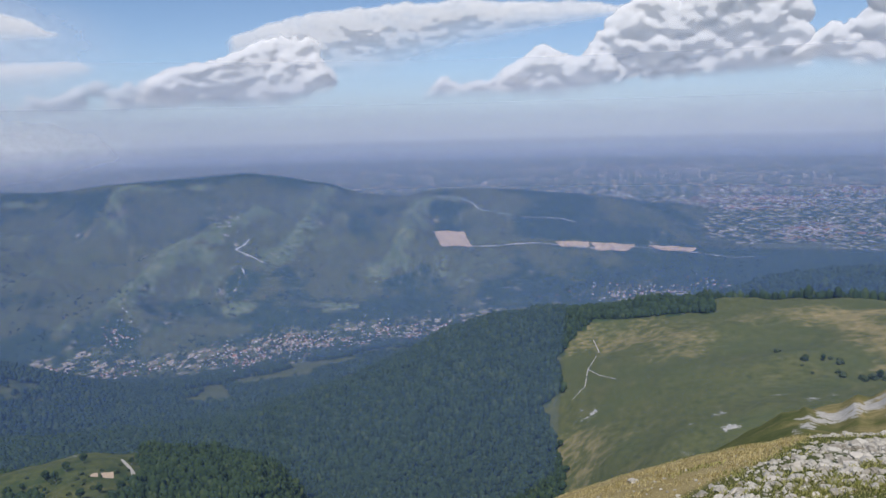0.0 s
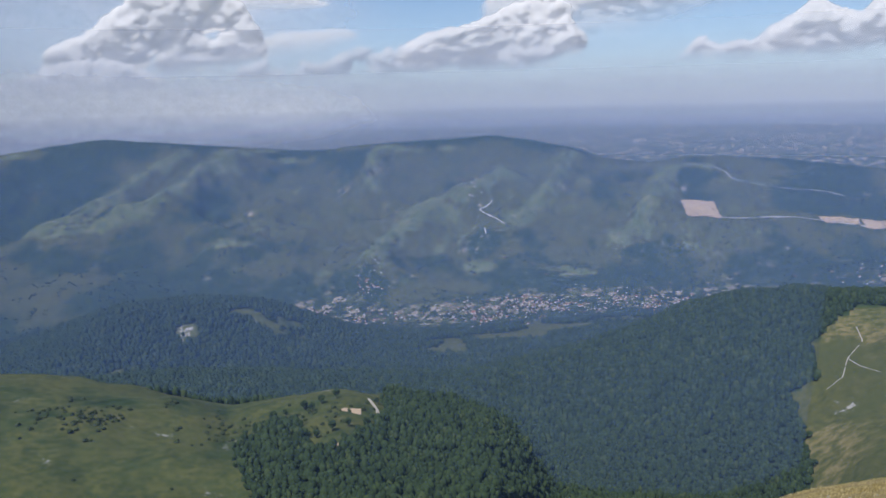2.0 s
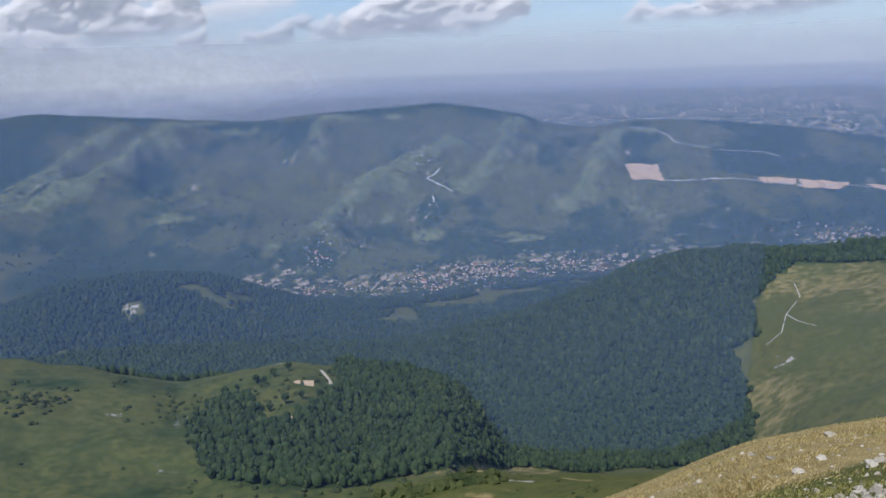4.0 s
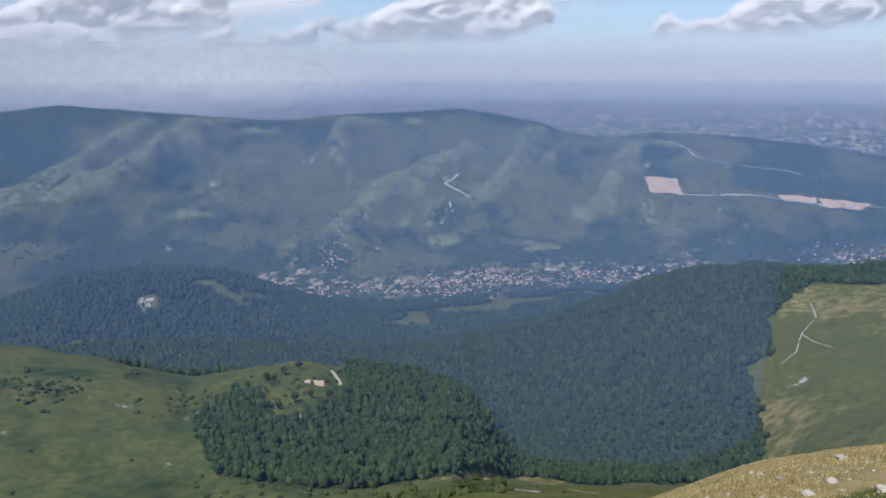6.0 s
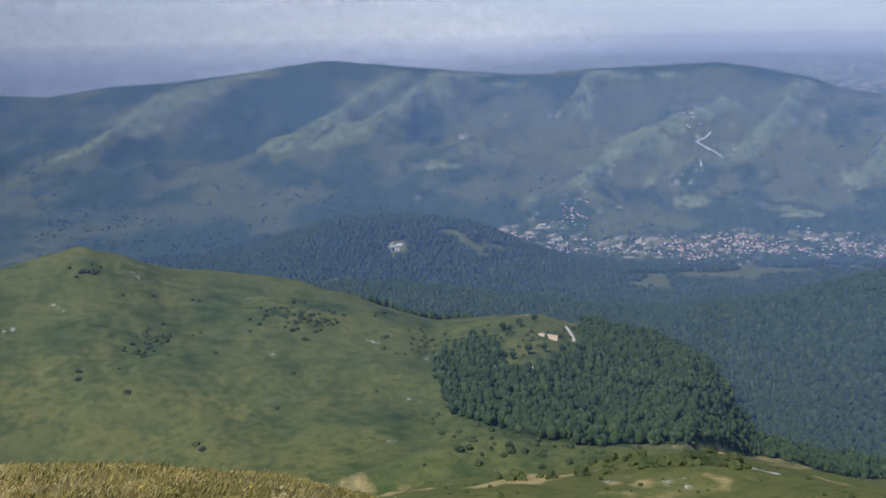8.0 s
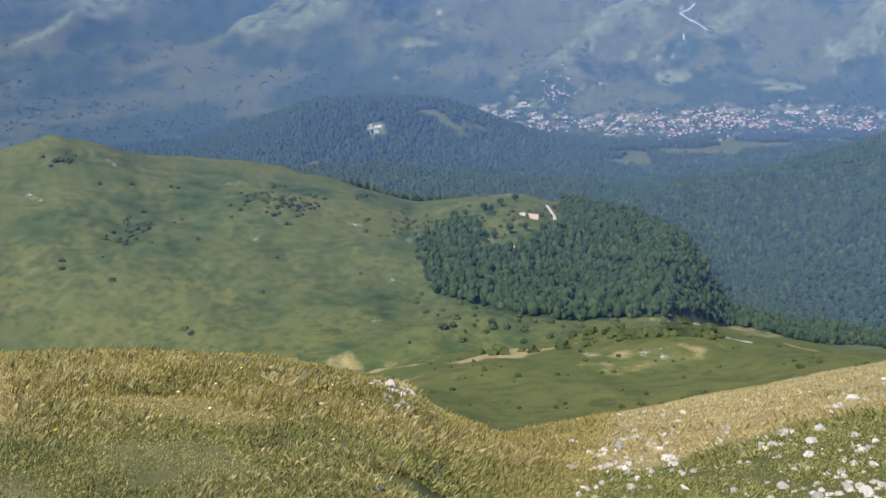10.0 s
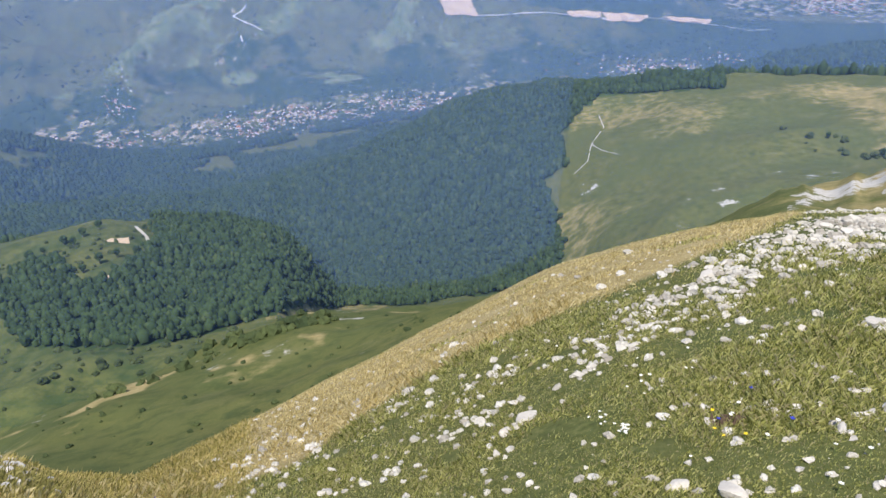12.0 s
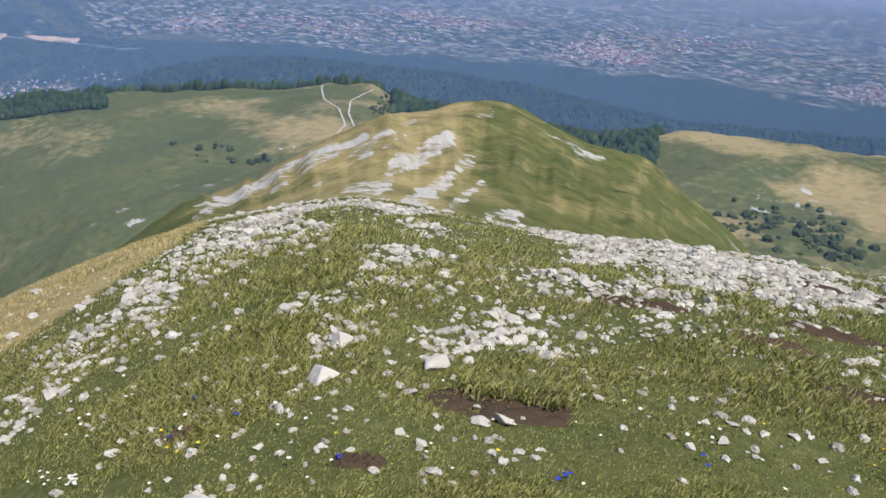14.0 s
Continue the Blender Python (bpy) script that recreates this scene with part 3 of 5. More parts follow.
def build_ground():
    A, D = np.meshgrid(AZ, RR)
    Z = land(A, D)
    Z = Z + relief(A, D, Z)
    X, Y = D * np.sin(np.radians(A)), D * np.cos(np.radians(A))
    nr, na = A.shape
    co = np.concatenate([np.stack([X, Y, Z], -1).reshape(-1, 3), [[0, 0, 0.0]]])
    i = np.arange(nr * na).reshape(nr, na)
    nx = np.roll(i, -1, axis=1)
    quads = np.stack([i[:-1], i[1:], nx[1:], nx[:-1]], -1).reshape(-1, 4)[:, ::-1]
    fan = np.stack([np.full(na, nr * na), i[0], nx[0]], -1)[:, ::-1]
    me = bpy.data.meshes.new("ground")
    loops = np.concatenate([quads.ravel(), fan.ravel()])
    me.vertices.add(len(co)), me.loops.add(len(loops)), me.polygons.add(len(quads) + len(fan))
    me.vertices.foreach_set("co", co.astype(np.float32).ravel())
    me.loops.foreach_set("vertex_index", loops.astype(np.int32))
    starts = np.concatenate([np.arange(len(quads)) * 4, len(quads) * 4 + np.arange(len(fan)) * 3])
    me.polygons.foreach_set("loop_start", starts.astype(np.int32))
    me.polygons.foreach_set("use_smooth", np.ones(len(starts), bool))
    at = me.attributes.new("cover", "FLOAT_COLOR", "POINT")
    cv = np.concatenate([cover(A, D, X, Y, Z).reshape(-1, 4), [[0, 0, 0.3, 0]]])
    at.data.foreach_set("color", cv.astype(np.float32).ravel())
    at = me.attributes.new("pasture", "FLOAT", "POINT")
    el = np.degrees(np.arctan2(Z - EYE, D))
    at.data.foreach_set("value", np.append(meadows(A, el, D, X, Y).ravel(), 0).astype(np.float32))
    me.update(calc_edges=True)
    me.validate()
    me.materials.append(ground_material())
    return tagged(new("ground", me), "mountain grassland, woods, valleys and plain out to the horizon", "ground", kind="structure")


ground = build_ground()


# ---- valley haze painted on see-through tinted shells, one behind another ----
def haze_paint(name, tint):
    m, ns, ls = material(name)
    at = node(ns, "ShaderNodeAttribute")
    at.attribute_name = "haze_opacity"
    # fixed normals let a tinted shell take top light evenly, whichever way it faces
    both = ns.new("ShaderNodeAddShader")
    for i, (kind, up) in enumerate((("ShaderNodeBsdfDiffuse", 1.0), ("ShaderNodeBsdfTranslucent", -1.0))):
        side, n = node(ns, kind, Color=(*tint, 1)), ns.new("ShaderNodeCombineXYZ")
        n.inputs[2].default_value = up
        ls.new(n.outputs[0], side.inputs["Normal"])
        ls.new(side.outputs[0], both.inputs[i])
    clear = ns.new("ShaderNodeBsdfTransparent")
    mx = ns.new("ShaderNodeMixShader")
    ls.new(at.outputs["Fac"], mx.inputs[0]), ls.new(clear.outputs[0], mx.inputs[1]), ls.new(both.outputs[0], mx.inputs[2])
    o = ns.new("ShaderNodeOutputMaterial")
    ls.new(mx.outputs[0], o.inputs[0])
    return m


# painted haze colours: deep blue for the valley, paler and greyer for the plain
VALLEY_HAZE_TINT = haze_paint("valley_haze_tint", (0.14, 0.24, 0.53))
PLAIN_HAZE_TINT = haze_paint("plain_haze_tint", (0.42, 0.485, 0.64))


def haze_shell(r, els, dens):
    """A shell of painted haze round the mountain at distance r: how opaque it is by the angle above the eye's level."""
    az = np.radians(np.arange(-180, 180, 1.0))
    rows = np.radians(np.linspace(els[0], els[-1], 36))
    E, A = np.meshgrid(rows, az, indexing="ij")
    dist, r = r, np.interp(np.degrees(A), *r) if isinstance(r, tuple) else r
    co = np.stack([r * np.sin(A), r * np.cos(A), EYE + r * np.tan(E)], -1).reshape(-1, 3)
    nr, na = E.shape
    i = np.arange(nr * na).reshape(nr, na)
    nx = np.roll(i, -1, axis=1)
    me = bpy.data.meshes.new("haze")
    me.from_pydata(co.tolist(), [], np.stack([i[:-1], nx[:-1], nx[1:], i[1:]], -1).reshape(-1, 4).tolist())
    at = me.attributes.new("haze_opacity", "FLOAT", "POINT")
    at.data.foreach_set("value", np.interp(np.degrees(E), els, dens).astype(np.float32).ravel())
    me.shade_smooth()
    me.materials.append(PLAIN_HAZE_TINT if not isinstance(dist, tuple) and dist > 3000 else VALLEY_HAZE_TINT)
    ob = tagged(new("haze", me), "tinted see-through shell painting pale blue summer haze over the valley", "haze", kind="structure")
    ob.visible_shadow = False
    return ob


haze_shell(240, [-34, -26, -15, -6, -2.4, -0.8], [0.0, 0.07, 0.11, 0.10, 0.07, 0.0])
haze_shell(([-180, -14, -11, 8, 9, 180], [650, 650, 540, 540, 960, 960]), [-31, -27, -20, -14, -5, -2.4, -0.8], [0.0, 0.09, 0.12, 0.11, 0.10, 0.07, 0.0])
haze_shell(1000, [-21, -18, -12, -5, -2.4, -0.8], [0.0, 0.10, 0.16, 0.17, 0.12, 0.0])
haze_shell(1500, [-18, -15.5, -10, -4, -2.4, -0.8], [0.0, 0.10, 0.15, 0.17, 0.14, 0.0])
haze_shell(2450, [-10.5, -8, -5, -2.5, -0.8], [0.0, 0.04, 0.11, 0.14, 0.0])
haze_shell(3250, [-7.5, -5.5, -4.2, -2.5, -1, 1, 4, 6], [0.0, 0.10, 0.25, 0.55, 0.62, 0.30, 0.05, 0.0])
haze_shell(4250, [-4, -3, -1.6, 0.6, 2, 4, 7, 10], [0.0, 0.3, 0.85, 0.85, 0.55, 0.28, 0.12, 0.0])


# ---- clouds ----
def cloud_material(name, white):
    m, ns, ls = material(name)
    at = node(ns, "ShaderNodeAttribute")
    at.attribute_name = "cloud_depth"
    pos = ns.new("ShaderNodeNewGeometry").outputs["Position"]
    wisps = tex(ns, ls, 0.035, 6, 0.65, pos)
    d = node(ns, "ShaderNodeBsdfDiffuse", Color=(*white, 1))
    # light that has wandered through the droplets comes out evenly
    soft = ns.new("ShaderNodeAddShader")
    for k, (kind, way) in enumerate((("ShaderNodeBsdfDiffuse", 1.0), ("ShaderNodeBsdfTranslucent", -1.0))):
        side, n = node(ns, kind, Color=(*white, 1)), ns.new("ShaderNodeCombineXYZ")
        n.inputs[2].default_value = way
        ls.new(n.outputs[0], side.inputs["Normal"])
        ls.new(side.outputs[0], soft.inputs[k])
    body = node(ns, "ShaderNodeMixShader", Fac=0.45)
    ls.new(d.outputs[0], body.inputs[1]), ls.new(soft.outputs[0], body.inputs[2])
    clear, mx, o = ns.new("ShaderNodeBsdfTransparent"), ns.new("ShaderNodeMixShader"), ns.new("ShaderNodeOutputMaterial")
    fac = maths(ns, ls, "ADD", at.outputs["Fac"], maths(ns, ls, "MULTIPLY", maths(ns, ls, "SUBTRACT", wisps, 0.5), maths(ns, ls, "MULTIPLY", at.outputs["Fac"], 0.6)), True)
    ls.new(fac, mx.inputs[0]), ls.new(clear.outputs[0], mx.inputs[1]), ls.new(body.outputs[0], mx.inputs[2]), ls.new(mx.outputs[0], o.inputs[0])
    return m


CLOUD = cloud_material("cloud", (0.74, 0.74, 0.76))
VEIL = cloud_material("cloud_and_haze_veil", (0.76, 0.78, 0.84))


def mesh_from(name, co, faces, mat, smoothed=True):
    me = bpy.data.meshes.new(name)
    co, faces = np.asarray(co, np.float32), np.asarray(faces, np.int32)
    me.vertices.add(len(co)), me.loops.add(faces.size), me.polygons.add(len(faces))
    me.vertices.foreach_set("co", co.ravel())
    me.loops.foreach_set("vertex_index", faces.ravel())
    me.polygons.foreach_set("loop_start", (np.arange(len(faces)) * faces.shape[1]).astype(np.int32))
    me.polygons.foreach_set("use_smooth", np.full(len(faces), smoothed))
    me.update(calc_edges=True)
    me.validate()
    me.materials.append(mat)
    return me


def ball(level):
    bm = bmesh.new()
    bmesh.ops.create_icosphere(bm, subdivisions=level, radius=1.0)
    co = np.array([v.co[:] for v in bm.verts])
    f = np.array([[v.index for v in q.verts] for q in bm.faces])
    bm.free()
    return co, f


BALL1, BALL2, BALL3 = ball(1), ball(2), ball(3)


def domed(shape):
    """The same without the faces that would lie underneath."""
    co, f = shape
    return co, f[co[f][:, :, 2].mean(1) > -0.45]


DOME1, DOME2 = domed(BALL1), domed(BALL2)


def many(shape, centres, sizes, rough=0.3, seed=0, turn=True):
    """Many roughened copies of one small shape in one mesh: points and faces. sizes: rows of x, y, z radii."""
    b, f = shape
    g = np.random.default_rng(seed)
    n = len(centres)
    q = np.repeat(b[None], n, 0)
    lump = 1 + rough * (g.random((n, len(b), 1)) * 2 - 1)
    q = q * lump * sizes[:, None, :]
    if turn:
        t = g.uniform(0, 2 * np.pi, n)
        c, s = np.cos(t)[:, None], np.sin(t)[:, None]
        q = np.stack([q[..., 0] * c - q[..., 1] * s, q[..., 0] * s + q[..., 1] * c, q[..., 2]], -1)
    q = q + centres[:, None, :]
    return q.reshape(-1, 3), (f[None] + (np.arange(n) * len(b))[:, None, None]).reshape(-1, f.shape[1])


def join(*pieces):
    cos, fs, n = [], [], 0
    for co, f in pieces:
        cos.append(co), fs.append(f + n)
        n += len(co)
    return np.concatenate(cos), np.concatenate(fs)


CELL = 0.06


def sky_mesh(label, A, E, depth, alpha, r, mat):
    """A cloud seen from the mountain: its billowing front, by azimuth and angle, with edges that thin out."""
    out = r - depth * r * math.radians(1)
    a, e = np.radians(A), np.radians(E)
    co = np.stack([out * np.sin(a), out * np.cos(a), EYE + out * np.tan(e)], -1).reshape(-1, 3)
    i = np.arange(A.size).reshape(A.shape)
    f = np.stack([i[:-1, :-1], i[:-1, 1:], i[1:, 1:], i[1:, :-1]], -1).reshape(-1, 4)
    f = f[(alpha.ravel()[f] > 0.004).any(1)]
    used = np.unique(f)
    to = np.zeros(A.size, int)
    to[used] = np.arange(len(used))
    me = mesh_from("cloud", co[used], to[f], mat)
    at = me.attributes.new("cloud_depth", "FLOAT", "POINT")
    at.data.foreach_set("value", alpha.ravel()[used].astype(np.float32))
    ob = new("cloud", me)
    ob.visible_shadow = False
    return tagged(ob, label, "cloud", "clouds over the plain")


def sky_grid(a0, a1, e0, e1):
    return np.meshgrid(np.arange(a0, a1, CELL), np.arange(e0, e1, CELL))


def cumulus(label, tops, bases, r, seed, sizes=((0.9, 60), (0.5, 180), (0.27, 500), (0.15, 600)), edge=0.20, thin=1.0):
    """Heaped cloud between a line of tops and a line of bases, each (azimuth, angle): large heads first, smaller ones budding from them."""
    g = np.random.default_rng(seed)
    t, b = np.array(tops, float), np.array(bases, float)
    a0, a1 = t[0, 0], t[-1, 0]
    A, E = sky_grid(a0 - 1.2, a1 + 1.2, b[:, 1].min() - 1.0, t[:, 1].max() + 1.2)
    D = np.zeros_like(A)
    for k, (s0, n) in enumerate(sizes):
        done = tries = 0
        while done < n and tries < n * 12:
            tries += 1
            a, s = g.uniform(a0, a1), s0 * g.uniform(0.6, 1.35)
            hi, lo = np.interp(a, t[:, 0], t[:, 1]) - 0.75 * s, np.interp(a, b[:, 0], b[:, 1]) + 0.35 * s
            if hi < lo:
                s = max(0.08, s * 0.4)
                hi = max(hi, lo + 0.05)
            e = g.uniform(lo, hi) if k < 2 or g.random() < 0.6 else hi - abs(g.normal()) * 0.25 * (hi - lo)
            i, j = int((e - E[0, 0]) / CELL), int((a - A[0, 0]) / CELL)
            if not (0 <= i < A.shape[0] and 0 <= j < A.shape[1]) or (k and D[i, j] <= 0):
                continue
            c0 = D[i, j] - 0.55 * s if k else g.uniform(0, 0.5)
            n_ = int(s / CELL) + 2
            i0, i1, j0, j1 = max(0, i - n_), i + n_ + 1, max(0, j - n_), j + n_ + 1
            q = s * s - (A[i0:i1, j0:j1] - a) ** 2 - ((E[i0:i1, j0:j1] - e) * 1.12) ** 2
            D[i0:i1, j0:j1] = np.maximum(D[i0:i1, j0:j1], np.where(q > 0, c0 + np.sqrt(np.maximum(q, 0)), 0))
            done += 1
    soft = D.copy()
    for _ in range(4):                         # edges and creases of mist
        soft = (soft + np.roll(soft, 1, 0) + np.roll(soft, -1, 0) + np.roll(soft, 1, 1) + np.roll(soft, -1, 1)) / 5
    broad = soft.copy()
    for _ in range(22):
        broad = (broad + np.roll(broad, 1, 0) + np.roll(broad, -1, 0) + np.roll(broad, 1, 1) + np.roll(broad, -1, 1)) / 5
    base = np.interp(A, b[:, 0], b[:, 1]) + 0.12 * fbm(A * 1.4, E * 0 + seed, 3, seed)
    alpha = smooth(0.0, edge * 2.2, soft + 0.07 * fbm(A * 3, E * 3, 3, seed + 1)) * smooth(-0.15, 0.9, E - base) * thin
    alpha = alpha * (soft > 0.004)
    return sky_mesh(label, A, E, 0.24 * broad + 0.14 * soft, alpha, r, CLOUD)


def sheet(label, tops, bases, r, seed, dense, mat, rim=0.35, fade=1.0, bulge=0.4):
    """Smooth spread-out cloud and painted low haze: a firm rounded upper edge, thinning away downwards."""
    t, b = np.array(tops, float), np.array(bases, float)
    A, E = sky_grid(t[0, 0], t[-1, 0], b[:, 1].min() - 0.3, t[:, 1].max() + 0.5)
    hi = np.interp(A, t[:, 0], t[:, 1]) + 0.22 * fbm(A * 0.9, A * 0 + seed, 4, seed) + 0.06 * fbm(A * 3, E * 3, 3, seed + 5)
    lo = np.interp(A, b[:, 0], b[:, 1])
    v = (hi - E) / np.maximum(hi - lo, 0.05)
    tail = max(0.9, 0.2 * (t[-1, 0] - t[0, 0])) if mat is VEIL else 0.9
    ends = smooth(0, 0.9, A - t[0, 0]) * smooth(0, tail, t[-1, 0] - A)
    grain = 1 + 0.22 * fbm(A * 0.7, E * 1.6, 5, seed + 2)
    alpha = np.clip(dense * smooth(0, rim, hi - E) * (1 - smooth(1 - fade, 1.0, v)) * grain, 0, 1) * ends
    depth = bulge * (np.sqrt(np.clip(1 - (1 - np.clip((hi - E) / 1.6, 0, 1)) ** 2, 0, 1)) + 0.12 * fbm(A * 0.6, E * 0.9, 3, seed + 3))
    return sky_mesh(label, A, E, depth, alpha, r, mat)


# added pale sheet before the far haze: its colour paints the western horizon lighter
sheet("pale sheet painting lighter low haze over the western ridge", [(-84, 3.4), (-44, 3.4), (-36, 3.0), (-28, 2.4), (-16, 1.6)], [(-84, -9), (-50, -8), (-38, -6), (-28, -4), (-16, -3)], 3150, 40, 0.6, VEIL, 3.4, 0.4, 0.0)
sheet("pale veil of high grey cloud", [(-84, 13), (-60, 13), (-44, 13), (-36, 12), (-28, 10), (-18, 8)], [(-84, -9), (-50, -8), (-38, -5), (-28, -1), (-18, 2)], 4745, 39, 0.62, VEIL, 3.0, 0.6, 0.0)
sheet("broad smooth anvil of a storm cloud", [(-14.6, 6.2), (-13.2, 6.7), (-11.7, 7.4), (-6.8, 8.2), (1, 8.8), (8.8, 8.3), (12.6, 8.0), (14.5, 7.7)],
      [(-14.6, 4.2), (-9, 2.0), (-4, 2.8), (1, 4.6), (6, 5.8), (10.3, 6.6), (14.5, 7.3)], 4770, 41, 0.95, CLOUD, 0.3, 0.75)
sheet("thin white lens-shaped cloud in blue sky", [(-32, 7.2), (-29, 7.8), (-26.5, 7.3), (-24.3, 6.4)], [(-32, 5.6), (-28, 5.5), (-25, 6.0), (-24.3, 6.2)], 4760, 42, 0.85, CLOUD, 0.35, 0.6)
sheet("thin flat cloud over the cumulus heaps", [(-31, 3.9), (-28, 4.5), (-24, 4.8), (-22.6, 4.4)], [(-31, 2.4), (-26, 2.8), (-22.6, 3.8)], 4740, 43, 0.8, CLOUD, 0.25, 0.8)
cumulus("white storm cloud tower under a spreading anvil", [(-19.5, 3.4), (-18.2, 4.2), (-16, 4.6), (-14.1, 5.1), (-12.5, 5.9), (-10.6, 6.8), (-9, 6.4), (-8, 4.2)],
        [(-19.5, 1.6), (-11, 1.5), (-8, 2.4)], 4700, 5)
cumulus("long low row of white cumulus heaps", [(-31, 2.2), (-28, 3.0), (-25.5, 2.2), (-23, 3.6), (-21.7, 3.2), (-19, 3.9), (-17.5, 2.8)], [(-31, 0.9), (-24, 1.1), (-17.5, 1.5)], 4680, 4,
        ((0.5, 34), (0.3, 120), (0.17, 420), (0.11, 600)), 0.25, 0.8)
cumulus("row of tiny cumulus heaps over the plain", [(-12, 1.9), (-9, 2.3), (-8.6, 1.8), (-5, 2.1), (-3.6, 2.1), (-3, 1.9)], [(-12, 1.6), (-3, 1.6)], 4650, 7, ((0.16, 26), (0.11, 60)), 0.16, 0.8)
cumulus("row of small cumulus heaps over the plain", [(-0.9, 2.2), (0.4, 3.7), (1.4, 2.8), (3.3, 3.3), (4.9, 4.1), (5.6, 3.6)], [(-0.9, 1.8), (5.6, 2.0)], 4660, 6,
        ((0.5, 14), (0.3, 60), (0.17, 240), (0.11, 300)))
cumulus("bright towering white cumulus cloud", [(4.6, 3.6), (6.0, 4.6), (7.2, 5.5), (8.4, 4.8), (10.0, 4.4), (11.2, 6.2), (12.6, 7.6), (14.4, 8.6), (17, 8.2), (19, 9.6), (22, 9.2), (24, 7.4)],
        [(4.6, 2.0), (8, 1.8), (13, 2.4), (19, 2.7), (24, 3.0)], 4710, 8, ((1.1, 90), (0.6, 260), (0.32, 700), (0.17, 800)))
cumulus("tall white cumulus with a bright edge", [(23.4, 4.2), (25, 5.4), (26.4, 6.7), (28.5, 8.2), (34, 9), (40, 8), (44, 6)], [(23.4, 3.6), (28, 2.8), (44, 3.0)], 4720, 9)
cumulus("towering white cumulus cloud with shaded flank", [(-42.5, 3.4), (-40.5, 4.2), (-38.5, 5.8), (-36, 8.0), (-33.2, 8.2), (-31, 6.6), (-29.6, 4.6)], [(-42.5, 1.2), (-36, 1.6), (-29.6, 2.4)], 4730, 2)
cumulus("small bright white cumulus with a grey base", [(-42.8, 1.9), (-42, 2.6), (-39.5, 2.9), (-37.6, 2.3), (-36.0, 1.3)], [(-42.8, 0.4), (-38.5, 0.1), (-36.0, 0.9)], 4500, 1,
        ((0.8, 14), (0.45, 60), (0.24, 220), (0.13, 300)))
cumulus("low white cumulus with a flat base", [(-47.4, 0.7), (-46, 1.5), (-45, 1.3), (-43.6, 1.9), (-42, 1.4)], [(-47.4, 0.1), (-42, 0.1)], 4520, 11, ((0.5, 14), (0.27, 60), (0.15, 200)))
cumulus("low white cumulus with bright tops", [(-55.4, 0.3), (-53, 0.5), (-50.4, 1.2), (-49, 0.9), (-47.8, 0.2)], [(-55.4, -0.4), (-47.8, -0.1)], 4530, 12, ((0.4, 14), (0.24, 60), (0.13, 200)))
cumulus("grey-based cumulus with bright white tops", [(-70, 3.2), (-64, 4.2), (-60, 4.0), (-57, 3.0), (-55.6, 1.2)], [(-70, -0.8), (-60, -0.8), (-55.6, 0.2)], 4560, 10)


# ---- woods: crowns on the slopes ----
WOOD = island("beech_crowns", (0.0, (0.024, 0.044, 0.019)), (0.5, (0.036, 0.062, 0.025)), (0.9, (0.047, 0.077, 0.030)), (1.0, (0.068, 0.095, 0.038)), scale=0.35)
SCRUB = island("juniper_scrub", (0.0, (0.035, 0.052, 0.022)), (1.0, (0.075, 0.095, 0.036)), scale=0.8)


def forest_places(r0, r1, step, a0=-62, a1=82, seed=1, least=0.5):
    """Jittered places in the woods between two distances."""
    g = np.random.default_rng(seed)
    rows = []
    n = int((r1 - r0) / (step * 0.8))
    for r in np.linspace(r0, r1, n):
        k = int(r * math.radians(a1 - a0) / step)
        az = np.linspace(a0, a1, k) + g.uniform(-0.5, 0.5, k) * (a1 - a0) / k
        rows.append(np.stack([az, r + g.uniform(-0.5, 0.5, k) * step], -1))
    q = np.concatenate(rows)
    az, r = q[:, 0], q[:, 1]
    x, y = r * np.sin(np.radians(az)), r * np.cos(np.radians(az))
    z = land(az, r)
    z = z + relief(az, r, z)
    keep = cover(az, r, x, y, z)[:, 0] > np.maximum(0.53 if r1 < 700 else 0.3, least + 0.25 * fbm(x / 16, y / 16, 3, 44))
    # what lies hidden in the dead ground is left out
    el = (z + 6 - EYE) / r
    for q_ in (0.75, 0.85, 0.92, 0.96):
        keep &= (land(az, r * q_) - EYE) / (r * q_) < el + 0.012
    return np.stack([x, y, z], -1)[keep], r[keep]


def woods(label, r0, r1, step, size, fine, seed, **kw):
    p, r = forest_places(r0, r1, step, seed=seed, **kw)
    g = np.random.default_rng(seed + 50)
    s = size * g.uniform(0.65, 1.25, len(p))
    sz = np.stack([s * 0.5, s * 0.5, s * g.uniform(0.55, 0.85, len(p))], -1)
    c = p + np.stack([0 * s, 0 * s, sz[:, 2] * 0.75], -1)
    pieces = [many(DOME1, c, sz * (0.85 if fine else 1), 0.26, seed)]
    for k in range(4 if fine else 0):         # clumps that break the outline of each crown
        off = g.normal(size=(len(p), 3)) * np.array([0.26, 0.26, 0.22]) * s[:, None]
        pieces.append(many(DOME1, c + off + np.array([0, 0, 0.12]) * s[:, None], sz * g.uniform(0.35, 0.62, (len(p), 1)), 0.3, seed + 1 + k))
    ob = new("woodland", mesh_from("woodland", *join(*pieces), WOOD, True))
    return tagged(ob, label, "woods", kind="stuff")


woods("dense dark green beech wood below the grassy spur", 262, 640, 4.2, 5.0, True, 3, a0=-36, a1=12)
woods("dark green beech wood on the long mountain flank", 640, 990, 3.9, 5.0, False, 4, a0=-50, a1=20)
woods("wooded hills behind the spur with thin clearings", 990, 1560, 5.6, 6.6, False, 5, a0=-58, a1=20, least=0.45)
woods("dark woods on the far side of the ridge", 700, 1400, 7.5, 8.5, False, 6, a0=14, a1=80)


